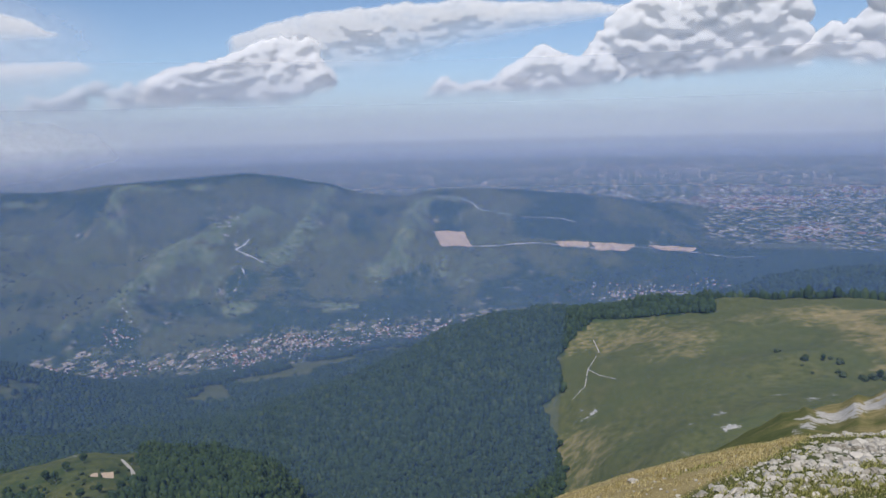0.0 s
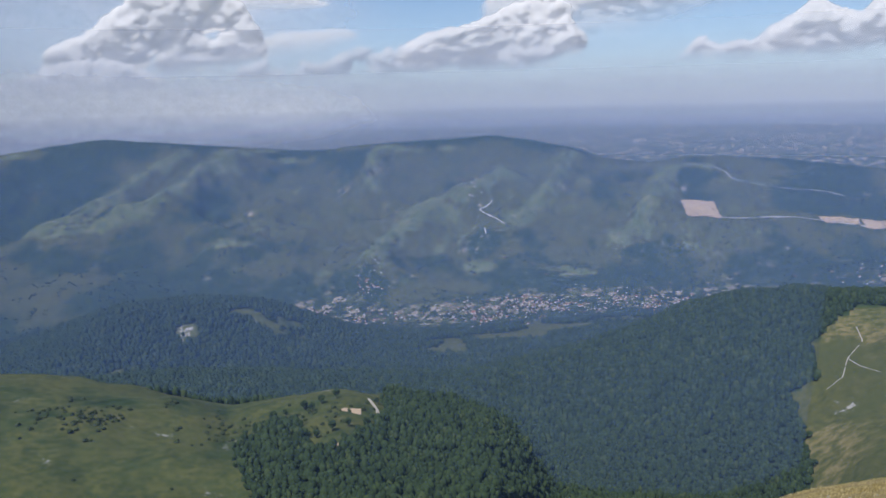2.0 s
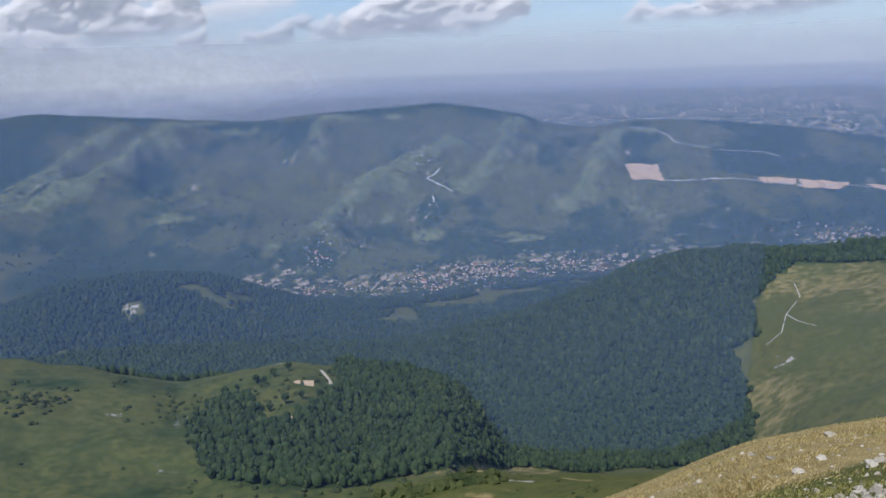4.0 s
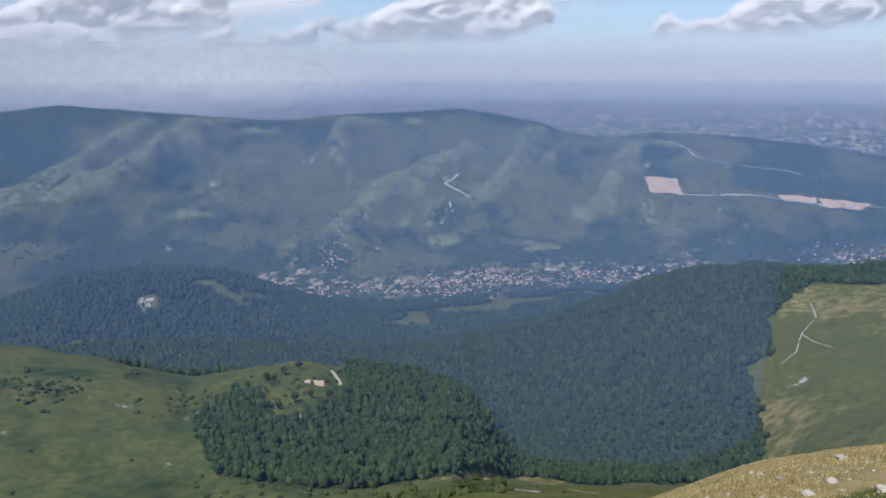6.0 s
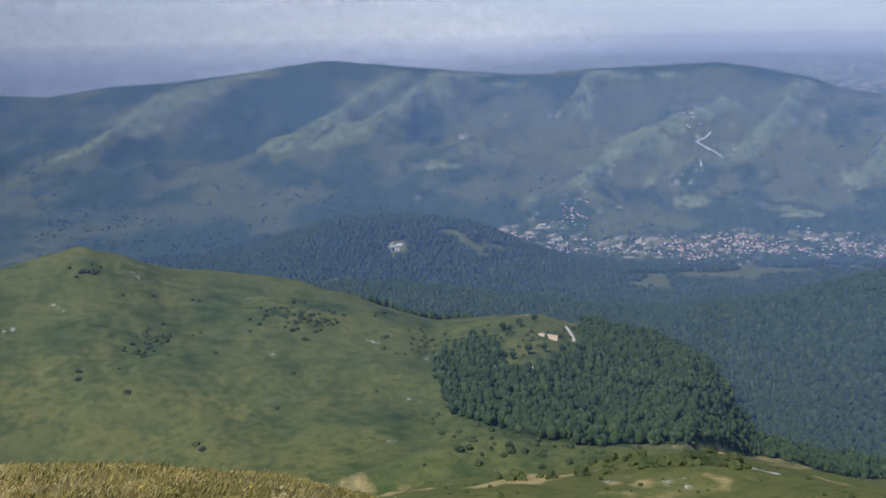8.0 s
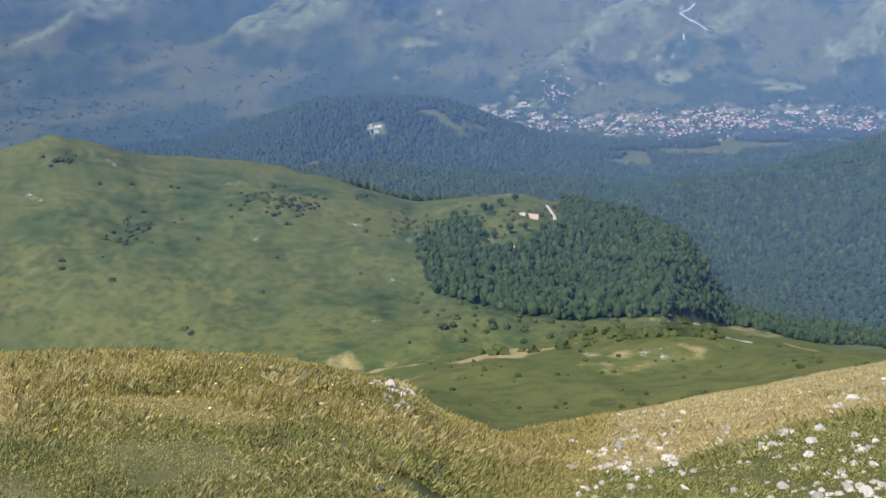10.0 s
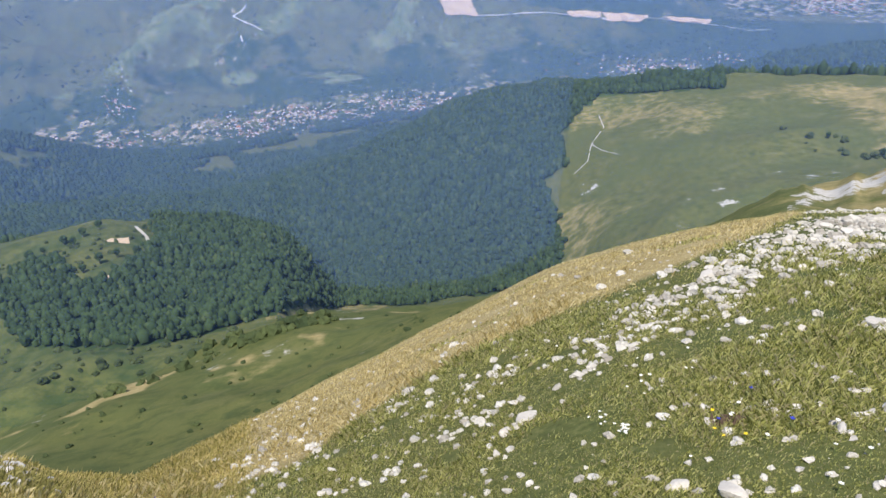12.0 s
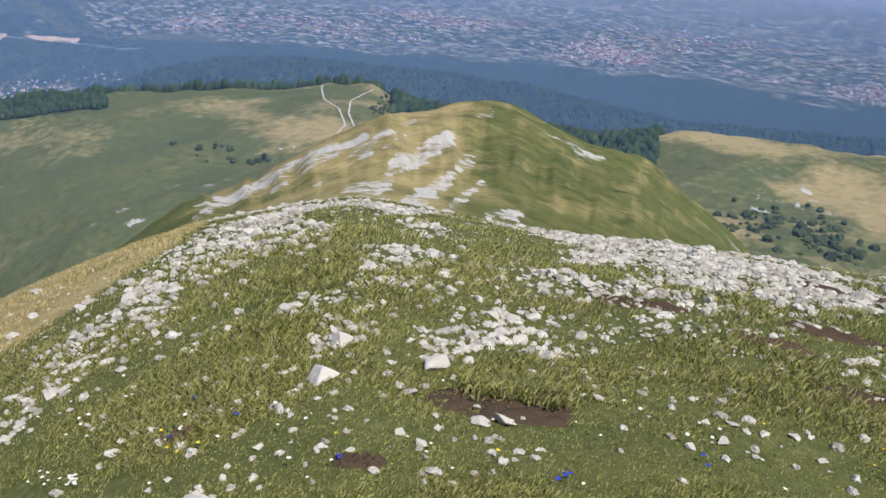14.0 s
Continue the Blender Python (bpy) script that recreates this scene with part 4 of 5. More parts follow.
def scrub_on(label, spots, seed, r0, r1, size=2.6, mat=None):
    """Low bushes scattered round spots: azimuth, angle, spread in degrees, number."""
    g = np.random.default_rng(seed)
    az, el = [], []
    for a, e, w, n in spots:
        az.append(a + g.normal(size=n) * w), el.append(e + g.normal(size=n) * w * 0.4)
    q = on_rays(np.concatenate(az), np.concatenate(el), r0, r1)
    q = q[q[:, 3] < r1 * 0.98]
    s = size * g.uniform(0.4, 1.2, len(q))
    co, f = many(BALL2, q[:, :3] + np.stack([0 * s, 0 * s, s * 0.25], -1), np.stack([s * 0.6, s * 0.6, s * 0.5], -1), 0.35, seed)
    return tagged(new("scrub", mesh_from("scrub", co, f, mat or SCRUB, mat is not None)), label, "bushes", kind="stuff")


scrub_on("dark juniper scrub dotted over the grassy spur", [(-42.4, -20.4, 1.1, 60), (-44.5, -19.6, 1.2, 30), (-37.3, -20.1, 0.3, 12), (-57, -15.3, 0.5, 18), (-52, -20, 5, 16),
          (-34, -22.5, 1.5, 40), (-30, -23, 1.6, 30), (-26, -22.2, 1.4, 30), (-54, -20.6, 0.9, 40), (-47, -25, 6, 10), (-28, -28.5, 2.5, 26)], 21, 255, 640, 2.3)
scrub_on("dark bushes on the steep far pasture", [(67, -16.5, 1.6, 60), (70, -17, 1.5, 40), (64, -17, 2.0, 20), (37.9, -12.2, 0.7, 20), (26, -15.7, 1.2, 10), (29.5, -16.4, 0.6, 8)], 22, 400, 900, 4.5)
scrub_on("bushes at the foot of the green hillside", [(-25, -29.3, 4, 60), (-12, -28.6, 4, 50), (-18, -30.2, 4, 20)], 23, 150, 420, 2.4)
scrub_on("low green bushes dotted over the foothill", [(-20, -30.8, 6, 50), (-5, -29.5, 5, 40), (-30, -32.3, 3, 20)], 24, 95, 200, 0.7)

# ---- the stony summit: limestone ----
STONE = plain("limestone", (0.57, 0.525, 0.47), 0.9, 0.22, 7.0, 0.6, 0.02)


def rock_mesh(seed):
    """A broken slab or lump of limestone, about one metre across."""
    g = np.random.default_rng(seed)
    b, f = BALL3
    q = b * np.array([1.0, g.uniform(0.55, 0.9), g.uniform(0.35, 0.7)]) * 0.5
    for k in range(13):                       # flat broken faces
        d = g.normal(size=3)
        d /= np.linalg.norm(d)
        lim = g.uniform(0.13, 0.32) * (0.75 if abs(d[2]) > 0.6 else 1)
        over = np.maximum(q @ d - lim, 0)
        q = q - over[:, None] * d * 0.93
    n = fbm(q[:, 0] * 7 + q[:, 2] * 4 + seed, q[:, 1] * 7 - q[:, 2] * 5, 3, seed)
    q = q * (1 + 0.10 * n[:, None])
    return mesh_from("rock", q, f, STONE, False)


ROCKS = [rock_mesh(s) for s in range(12)]


def rock_places(n, seed, rmin, rmax, a0, a1, power):
    """Rocks lie in bands across the ridge: places, distance, and how stony the spot is."""
    g = np.random.default_rng(seed)
    az = g.uniform(a0, a1, n)
    r = rmin * (rmax / rmin) ** (g.random(n) ** power)
    x, y = r * np.sin(np.radians(az)), r * np.cos(np.radians(az))
    stony = stone_bands(az, r, x, y)
    keep = stony > g.uniform(0.06, 0.75, n)
    return az[keep], r[keep], x[keep], y[keep], stony[keep], g


OUTCROPS = [  # azimuth, angle, half width in degrees, slant, number, size
    (45.0, -28.6, 3.0, 0.16, 26, 0.24), (36.0, -28.2, 2.4, 0.25, 18, 0.22), (49.2, -27.0, 2.2, 0.3, 18, 0.34), (34.4, -29.4, 1.2, 0.5, 5, 0.42), (52.2, -28.1, 1.2, 0.0, 7, 0.18),
    (18.5, -27.8, 4.5, 0.5, 60, 0.26), (24, -24.0, 4.5, 0.35, 60, 0.3), (12.5, -31.5, 3.0, 0.55, 30, 0.24), (30.0, -21.8, 4.5, 0.15, 50, 0.28), (-14.8, -36.9, 3.0, 0.25, 20, 0.17),
    (-18.5, -40.2, 1.4, 0.3, 6, 0.2), (66.5, -20.9, 4.5, 0.05, 60, 0.2), (72.0, -20.2, 5.0, -0.05, 60, 0.22), (60.0, -21.5, 4.0, 0.1, 40, 0.18), (68.5, -22.0, 1.2, 0.1, 8, 0.26),
    (73, -24.5, 3.0, 0.1, 10, 0.15), (3.5, -34.0, 3.0, 0.5, 20, 0.2), (40.0, -24.2, 4.0, 0.1, 40, 0.2), (-36.5, -33.9, 1.9, -0.35, 26, 0.5), (-34.2, -35.1, 1.6, -0.5, 18, 0.42), (-29.5, -37.3, 1.6, -0.2, 8, 0.16), (-16, -38.5, 5, 0.1, 26, 0.22), (-5, -36, 4, 0.2, 24, 0.24), (2, -37, 5, 0.1, 20, 0.22), (33, -34.5, 4, 0.1, 5, 0.10), (57.5, -29.5, 5, 0.1, 5, 0.10)]


def stony_ground():
    spots = []
    g = np.random.default_rng(33)
    az, el, sz = [], [], []
    for a, e, w, slant, n, s in OUTCROPS:
        n = int(n * 2.0)
        u = g.uniform(-1, 1, n)
        az.append(a + u * w), el.append(e + u * w * slant + g.normal(size=n) * 0.7), sz.append(s * np.exp(g.normal(size=n) * 0.5))
    q = on_rays(np.concatenate(az), np.concatenate(el), 1.6, 60, 240)
    size = np.concatenate(sz)
    ok = q[:, 3] < 40
    q, size = q[ok], 0.25 * size[ok] * np.clip(q[ok, 3] / 7.0, 0.85, 1.15)
    _, r2, x2, y2, st, g = rock_places(70000, 34, 2.0, 36, -30, 86, 0.75)
    s2 = np.clip(0.027 * np.exp(g.normal(size=len(r2)) * 0.55) * (1 + 0.9 * np.clip(st, 0, 0.8)), 0.012, 0.16) * np.clip(0.75 + r2 / 22, 0.8, 1.8)
    _, r3, x3, y3, st3, g3 = rock_places(900, 36, 3.0, 16, -66, -10, 0.9)
    a4, r4 = g3.uniform(-24, 84, 3600), 2.4 * 7.0 ** (g3.random(3600) ** 0.7)
    ok = fbm(r4 * np.sin(np.radians(a4)) / 0.7, r4 * np.cos(np.radians(a4)) / 0.7, 3, 64) + 0.25 * smooth(-10, 20, a4) > g3.uniform(-0.1, 0.5, 3600)
    x4, y4 = (r4 * np.sin(np.radians(a4)))[ok], (r4 * np.cos(np.radians(a4)))[ok]
    x = np.concatenate([q[:, 0], x2, x3, x4])
    y = np.concatenate([q[:, 1], y2, y3, y4])
    s = np.concatenate([size, s2, 0.08 * np.exp(g3.normal(size=len(r3)) * 0.5), 0.034 * np.exp(g3.normal(size=len(x4)) * 0.55)])
    z = height(x, y)
    r = np.hypot(x, y)
    prom = s / r                                  # the most prominent ones are things of their own
    order = np.argsort(-prom)
    single, rest = order[:300], order[300:]
    for i in single:
        ob = new("rock", ROCKS[int(g.integers(len(ROCKS)))])
        k = s[i] * 1.15
        ob.matrix_world = (Matrix.Translation((x[i], y[i], z[i] + 0.08 * k)) @ pose(0, 0, 0, g.uniform(-22, 22), g.uniform(-22, 22), g.uniform(0, 360))
                           @ Matrix.Diagonal((k * g.uniform(0.8, 1.3), k * g.uniform(0.7, 1.1), k * g.uniform(0.45, 0.85), 1)))
        tagged(ob, "large pale grey limestone rock in short grass" if s[i] > 0.25 else "small pale grey limestone rock in short grass", "rock", "loose limestone rocks")
    ss = s[rest]
    big = prom[rest] > np.sort(prom[rest])[-2500]
    parts_ = []
    for shape, pick, seed in ((DOME2, big, 35), (DOME1, ~big, 37)):
        p, w = rest[pick], ss[pick]
        parts_.append(many(shape, np.stack([x[p], y[p], z[p] + 0.10 * w], -1), np.stack([w * 0.62, w * 0.45, w * 0.34], -1), 0.34, seed))
    co, f = join(*parts_)
    tagged(new("scattered_stones", mesh_from("scattered_stones", co, f, island("stone_chips", (0.0, (0.40, 0.36, 0.31)), (0.5, (0.60, 0.555, 0.50)), (1.0, (0.76, 0.715, 0.66)), scale=20.0), False)),
           "countless pale limestone stones scattered over the ridge", "stones", kind="stuff")


stony_ground()


# ---- grass underfoot ----
TURF = island("turf_blades", (0.0, (0.07, 0.085, 0.02)), (0.45, (0.40, 0.40, 0.12)), (0.75, (0.68, 0.64, 0.27)), (0.9, (0.42, 0.36, 0.19)), (1.0, (0.52, 0.45, 0.28)), scale=3.0, translucent=0.4)
MEADOW = island("meadow_blades", (0.0, (0.16, 0.15, 0.04)), (0.4, (0.40, 0.35, 0.11)), (0.8, (0.66, 0.54, 0.22)), (1.0, (0.78, 0.64, 0.34)), scale=0.5, translucent=0.4)
STRAW = island("dry_grass_blades", (0.0, (0.30, 0.23, 0.08)), (0.4, (0.58, 0.47, 0.21)), (1.0, (0.82, 0.70, 0.42)), scale=3.0, translucent=0.4)


def blades(x, y, tall, wide, per, seed, spread):
    """Tufts of bent blades, each blade two triangles."""
    g = np.random.default_rng(seed)
    n = len(x)
    X, Y = np.repeat(x, per), np.repeat(y, per)
    T, W = np.repeat(tall, per) * g.uniform(0.5, 1.2, n * per), np.repeat(wide, per)
    S = np.repeat(spread, per)
    X, Y = X + g.normal(size=len(X)) * S, Y + g.normal(size=len(X)) * S
    Z = height(X, Y) - 0.01
    th = g.uniform(0, 2 * np.pi, len(X))
    lean = g.uniform(0.2, 0.9, len(X)) * T
    dx, dy = np.cos(th), np.sin(th)
    px, py = -dy * W * 0.5, dx * W * 0.5
    a = np.stack([X - px, Y - py, Z], -1)
    b = np.stack([X + px, Y + py, Z], -1)
    c = np.stack([X + px * 0.7 + dx * lean * 0.4, Y + py * 0.7 + dy * lean * 0.4, Z + T * 0.62], -1)
    d = np.stack([X + dx * lean, Y + dy * lean, Z + T * g.uniform(0.75, 1.0, len(X))], -1)
    co = np.stack([a, b, c, d], 1).reshape(-1, 3)
    k = np.arange(len(X))[:, None] * 4
    return co, np.concatenate([k + np.array([0, 1, 2]), k + np.array([0, 2, 3])])


def turf(name, label, n, r0, r1, a0, a1, mat, tall, wide, spread, per, seed, dry_side):
    g = np.random.default_rng(seed)
    az = g.uniform(a0, a1, n)
    r = r0 * (r1 / r0) ** g.random(n)
    x, y = r * np.sin(np.radians(az)), r * np.cos(np.radians(az))
    el = np.degrees(np.arctan2(land(az, r) - EYE, r))
    dryness = straw_side(az, el) * 0.85 + 0.75 * fbm(x / 2.2, y / 2.2, 4, 41) + 0.2 * smooth(0, -30, az)
    keep = np.full(n, True) if dry_side is None else (dryness > 0.42) if dry_side else (dryness <= 0.55)
    keep &= (fbm(x / 0.5, y / 0.5, 2, 43) > -0.55) & (stone_bands(az, r, x, y) < 0.14 + 0.12 * g.normal(size=n))
    x, y, r = x[keep], y[keep], r[keep]
    k = np.clip(r / 5.0, 0.8, 3.2)
    h = tall * (0.5 + 1.1 * np.clip(fbm(x / 0.8, y / 0.8, 3, 47) + 0.4, 0, 1)) * np.clip(k, 0.8, 1.5)
    return tagged(new(name, mesh_from(name, *blades(x, y, h, wide * k, per, seed, spread * k), mat, False)), label, "grass", kind="stuff")


turf("grass", "short green alpine grass on the stony ridge", 74000, 1.1, 27, -72, 88, TURF, 0.046, 0.005, 0.04, 6, 51, False)
turf("dry_grass", "straw-coloured dry grass on the ridge", 34000, 1.3, 36, -72, 34, STRAW, 0.040, 0.0045, 0.05, 9, 52, True)

turf("grass", "thick short turf close to the path", 46000, 1.5, 8.0, -66, 82, TURF, 0.055, 0.0042, 0.035, 6, 53, False)
turf("grass", "olive and golden grass on the western bank", 30000, 4.5, 17, -64, -18, MEADOW, 0.06, 0.006, 0.05, 5, 55, None)
turf("grass", "green turf at the foot of the bank", 16000, 1.8, 5.5, -64, -8, TURF, 0.06, 0.0042, 0.035, 6, 56, None)
turf("dry_grass", "bleached grass stalks in the turf", 9000, 1.5, 9.0, -66, 60, STRAW, 0.085, 0.0035, 0.045, 6, 54, True)

TUSSOCK = island("brown_tussocks", (0.0, (0.13, 0.115, 0.035)), (0.5, (0.30, 0.27, 0.085)), (1.0, (0.50, 0.44, 0.17)), scale=3.0, translucent=0.35)


def tussocks(label, spots, seed):
    """Tall shaggy grass along the edge of the bank: azimuth, angle, spread, number."""
    g = np.random.default_rng(seed)
    az = np.concatenate([a + g.normal(size=n) * w for a, e, w, slant, n in spots])
    el = np.concatenate([e + (az_ - a) * slant + g.normal(size=n) * 0.55 for (a, e, w, slant, n), az_ in zip(spots, np.split(az, np.cumsum([t[-1] for t in spots])[:-1]))])
    q = on_rays(az, el, 6, 24, 240)
    q = q[q[:, 3] < 22]
    n = len(q)
    co, f = blades(q[:, 0], q[:, 1], 0.075 * g.uniform(0.4, 1.35, n), np.full(n, 0.009), 18, seed, np.full(n, 0.09))
    return tagged(new("tussock_grass", mesh_from("tussock_grass", co, f, TUSSOCK, False)), label, "grass", kind="stuff")


tussocks("shaggy brown-green grass along the edge of the bank", [(-52, -31.2, 3.5, 0.0, 260), (-45, -32.0, 3.0, -0.18, 620), (-39.5, -33.2, 2.2, -0.35, 700), (-35, -35.2, 1.8, -0.45, 560), (-31, -37.0, 1.5, -0.3, 260)], 25)


# ---- villages, town, quarries and roads ----
def ribbon(name, label, pts, width, mat, r0, r1, lift=1.0, n=40):
    """A track or road along sight angles (azimuth, angle), laid on the land."""
    p = np.array(pts, float)
    t = np.linspace(0, len(p) - 1, n)
    az, el = np.interp(t, range(len(p)), p[:, 0]), np.interp(t, range(len(p)), p[:, 1])
    q = on_rays(az, el, r0, r1)[:, :3]
    d = np.gradient(q[:, :2], axis=0)
    d /= np.linalg.norm(d, axis=1, keepdims=True) + 1e-9
    side = np.stack([-d[:, 1], d[:, 0]], -1)
    w = width * (0.75 + 0.5 * value_noise(np.arange(n) * 0.7, np.zeros(n), 3))[:, None] / 2
    L, R = q[:, :2] + side * w, q[:, :2] - side * w
    co = np.concatenate([np.c_[L, height(L[:, 0], L[:, 1]) + lift], np.c_[R, height(R[:, 0], R[:, 1]) + lift]])
    i = np.arange(n - 1)
    f = np.stack([i, i + n, i + n + 1, i + 1], -1)
    return tagged(new(name, mesh_from(name, co, f, mat)), label, name.replace("_", " "), kind="structure")


EARTH = plain("bare_earth", (0.55, 0.42, 0.30), 0.95, 0.2, 0.05, 0.2, 0.5)
GRAVEL = plain("gravel_track", (0.50, 0.46, 0.40), 0.95, 0.2, 0.3, 0.2, 0.1)
ROAD = plain("pale_road", (0.46, 0.44, 0.41), 0.9, 0.15, 0.05, 0.1, 0.1)


def quarry(label, corners, r0=1700, r1=3050):
    """An open working of bare earth: a patch of land between sight angles, cut with small benches."""
    a = np.array(corners, float)
    u, v = np.meshgrid(np.linspace(0, 1, 22), np.linspace(0, 1, 9))
    top = a[0] + (a[1] - a[0]) * u[..., None]
    bot = a[3] + (a[2] - a[3]) * u[..., None]
    q = top + (bot - top) * v[..., None]
    q[..., 0] += 0.16 * fbm(u * 5, v * 5, 3, 9)
    q[..., 1] += 0.10 * fbm(u * 6 + 3, v * 6, 3, 10)
    p = on_rays(q[..., 0].ravel(), q[..., 1].ravel(), r0, r1)[:, :3]
    p[:, 2] += 2.5 + 1.5 * np.repeat(np.arange(9) % 2, 22)
    i = np.arange(9 * 22).reshape(9, 22)
    f = np.stack([i[:-1, :-1], i[1:, :-1], i[1:, 1:], i[:-1, 1:]], -1).reshape(-1, 4)
    return tagged(new("quarry", mesh_from("quarry", p, f, EARTH, False)), label, "quarry", "quarries along the road")


quarry("wide pale quarry of bare earth on a wooded slope", [(-0.7, -7.4), (1.5, -7.5), (2.1, -8.6), (-0.1, -8.5)])
quarry("long strip of bare tan earth by the road", [(8.0, -8.3), (10.4, -8.35), (10.5, -8.65), (8.6, -8.65)])
quarry("broad strip of bare tan earth by the road", [(10.5, -8.35), (13.6, -8.5), (13.2, -8.95), (11.0, -8.9)])
quarry("narrow strip of bare tan earth by the road", [(14.5, -8.55), (17.7, -8.65), (17.6, -8.9), (15.6, -8.85)])
ribbon("road", "pale road past the quarries", [(1.8, -8.55), (3.5, -8.55), (5.5, -8.4), (7.0, -8.35), (9, -8.6), (11, -8.75), (14, -8.6), (16, -8.8), (18.4, -9.0), (20, -9.2), (21.5, -9.1)], 5.5, ROAD, 1700, 3000)
ribbon("road", "pale hairpin road on the far hillside", [(-14.2, -9.8), (-14.3, -9.4)], 4.2, ROAD, 1700, 3000)
ribbon("road", "pale hairpin road on the far hillside", [(-12.8, -9.15), (-13.5, -8.7), (-14.7, -8.15), (-14.0, -7.8), (-13.7, -7.45)], 4.2, ROAD, 1700, 3000)
ribbon("road", "pale road climbing over the far hill", [(-5, -5.2), (-1, -4.9), (1.0, -5.0), (2.2, -5.4), (2.6, -5.9), (4.0, -6.2), (6.0, -6.5), (8.5, -6.6), (9.5, -6.9)], 4.5, ROAD, 1700, 3050)
# paths on the grassy spurs
ribbon("footpath", "trodden pale path over the grassy spur", [(33.9, -10.2), (33.3, -9.9 - 1.2), (33.5, -11.9), (34.6, -12.5), (35.1, -13.6), (34.4, -14.4)], 1.5, GRAVEL, 600, 920, 0.5)
ribbon("footpath", "trodden pale path over the grassy spur", [(37.0, -11.0), (35.4, -11.9), (35.3, -12.8), (35.9, -14.0)], 1.5, GRAVEL, 600, 920, 0.5)
ribbon("footpath", "faint pale path at the edge of the wood", [(10.7, -15.0), (11.2, -16.0), (10.4, -17.2), (11.2, -17.6), (12.4, -17.8)], 0.8, GRAVEL, 420, 920, 0.4)
ribbon("footpath", "faint pale path at the edge of the wood", [(10.4, -17.2), (10.2, -18.4), (9.3, -19.3)], 0.8, GRAVEL, 420, 920, 0.4)
ribbon("footpath", "narrow path climbing the grassy slope", [(-38.8, -18.9), (-39.2, -18.6), (-37.4, -18.7), (-38.2, -19.1)], 2.4, GRAVEL, 400, 640, 0.4)
ribbon("footpath", "pale trodden patch on the spur", [(-25.2, -21.8), (-23.8, -22.1)], 7, EARTH, 400, 640, 0.4, 12)
ribbon("footpath", "pale trodden patch on the spur", [(-25.6, -24.3), (-24.6, -23.9), (-24.0, -24.0)], 6, EARTH, 400, 640, 0.4, 12)
ribbon("footpath", "narrow path over the spur", [(-23.2, -21.2), (-22.6, -22.0), (-22.4, -23.0), (-22.8, -23.9)], 2.2, GRAVEL, 400, 640, 0.4, 16)

WALL = plain("house_walls", (0.72, 0.69, 0.63), 0.9, 0.15, 0.4, 0.1, 0.02)
ROOF = plain("clay_roofs", (0.42, 0.17, 0.10), 0.9, 0.25, 0.6, 0.2, 0.02)


def house_meshes():
    """A house with a hipped gable roof, about 8 by 6 m."""
    wall = [(-4, -3, -2), (4, -3, -2), (4, 3, -2), (-4, 3, -2), (-4, -3, 4), (4, -3, 4), (4, 3, 4), (-4, 3, 4)]
    wf = [(0, 1, 5, 4), (1, 2, 6, 5), (2, 3, 7, 6), (3, 0, 4, 7)]
    roof = [(-4.5, -3.5, 3.9), (4.5, -3.5, 3.9), (4.5, 3.5, 3.9), (-4.5, 3.5, 3.9), (-2.8, 0, 6.2), (2.8, 0, 6.2)]
    rf = [(0, 1, 5), (0, 5, 4), (2, 3, 4), (2, 4, 5), (1, 2, 5), (3, 0, 4), (0, 3, 2), (0, 2, 1)]
    return mesh_from("wall", wall, wf, WALL, False), mesh_from("roof", roof, rf, ROOF, False)


def villages():
    wm, rm = house_meshes()
    g = np.random.default_rng(61)
    first = None
    #        azimuth, angle, spread across, spread in angle, number
    spots = [(-14.5, -15.7, 1.6, 0.40, 60), (-11.0, -14.7, 1.5, 0.25, 42), (-8.0, -14.9, 1.2, 0.2, 20), (-5.0, -14.5, 1.3, 0.2, 26), (-2.2, -14.7, 1.0, 0.25, 26), (0.2, -14.2, 0.9, 0.2, 14),
             (-22.5, -15.6, 2.2, 0.15, 22), (-26.5, -15.2, 0.9, 0.2, 8), (-22.6, -13.0, 0.5, 0.7, 22), (-15.0, -6.4, 0.7, 0.4, 12), (13.0, -11.8, 2.2, 0.3, 34), (18.5, -11.2, 1.8, 0.25, 14)]
    az, el = [], []
    for a, e, sa, se, n in spots:
        az.append(a + g.normal(size=n) * sa * 0.75), el.append(e + g.normal(size=n) * se * 1.2)
    q = on_rays(np.concatenate(az), np.concatenate(el), 1420, 3000)
    for x, y, z, r in q:
        m = pose(x, y, z, 0, 0, g.uniform(0, 180)) @ Matrix.Diagonal((*[g.uniform(0.75, 1.15)] * 3, 1))
        if first is None:
            first = new("house")
            w = new("wall", wm)
            t = new("roof", rm)
            w.parent = t.parent = first
            tagged(first, "small pale village house with a red clay roof", "house", "village houses")
            first.matrix_basis = m
        else:
            ob = copy_thing(first, pose(x, y, z, 0, 0, g.uniform(0, 180)))
            ob.scale = [g.uniform(0.36, 0.62)] * 3


villages()


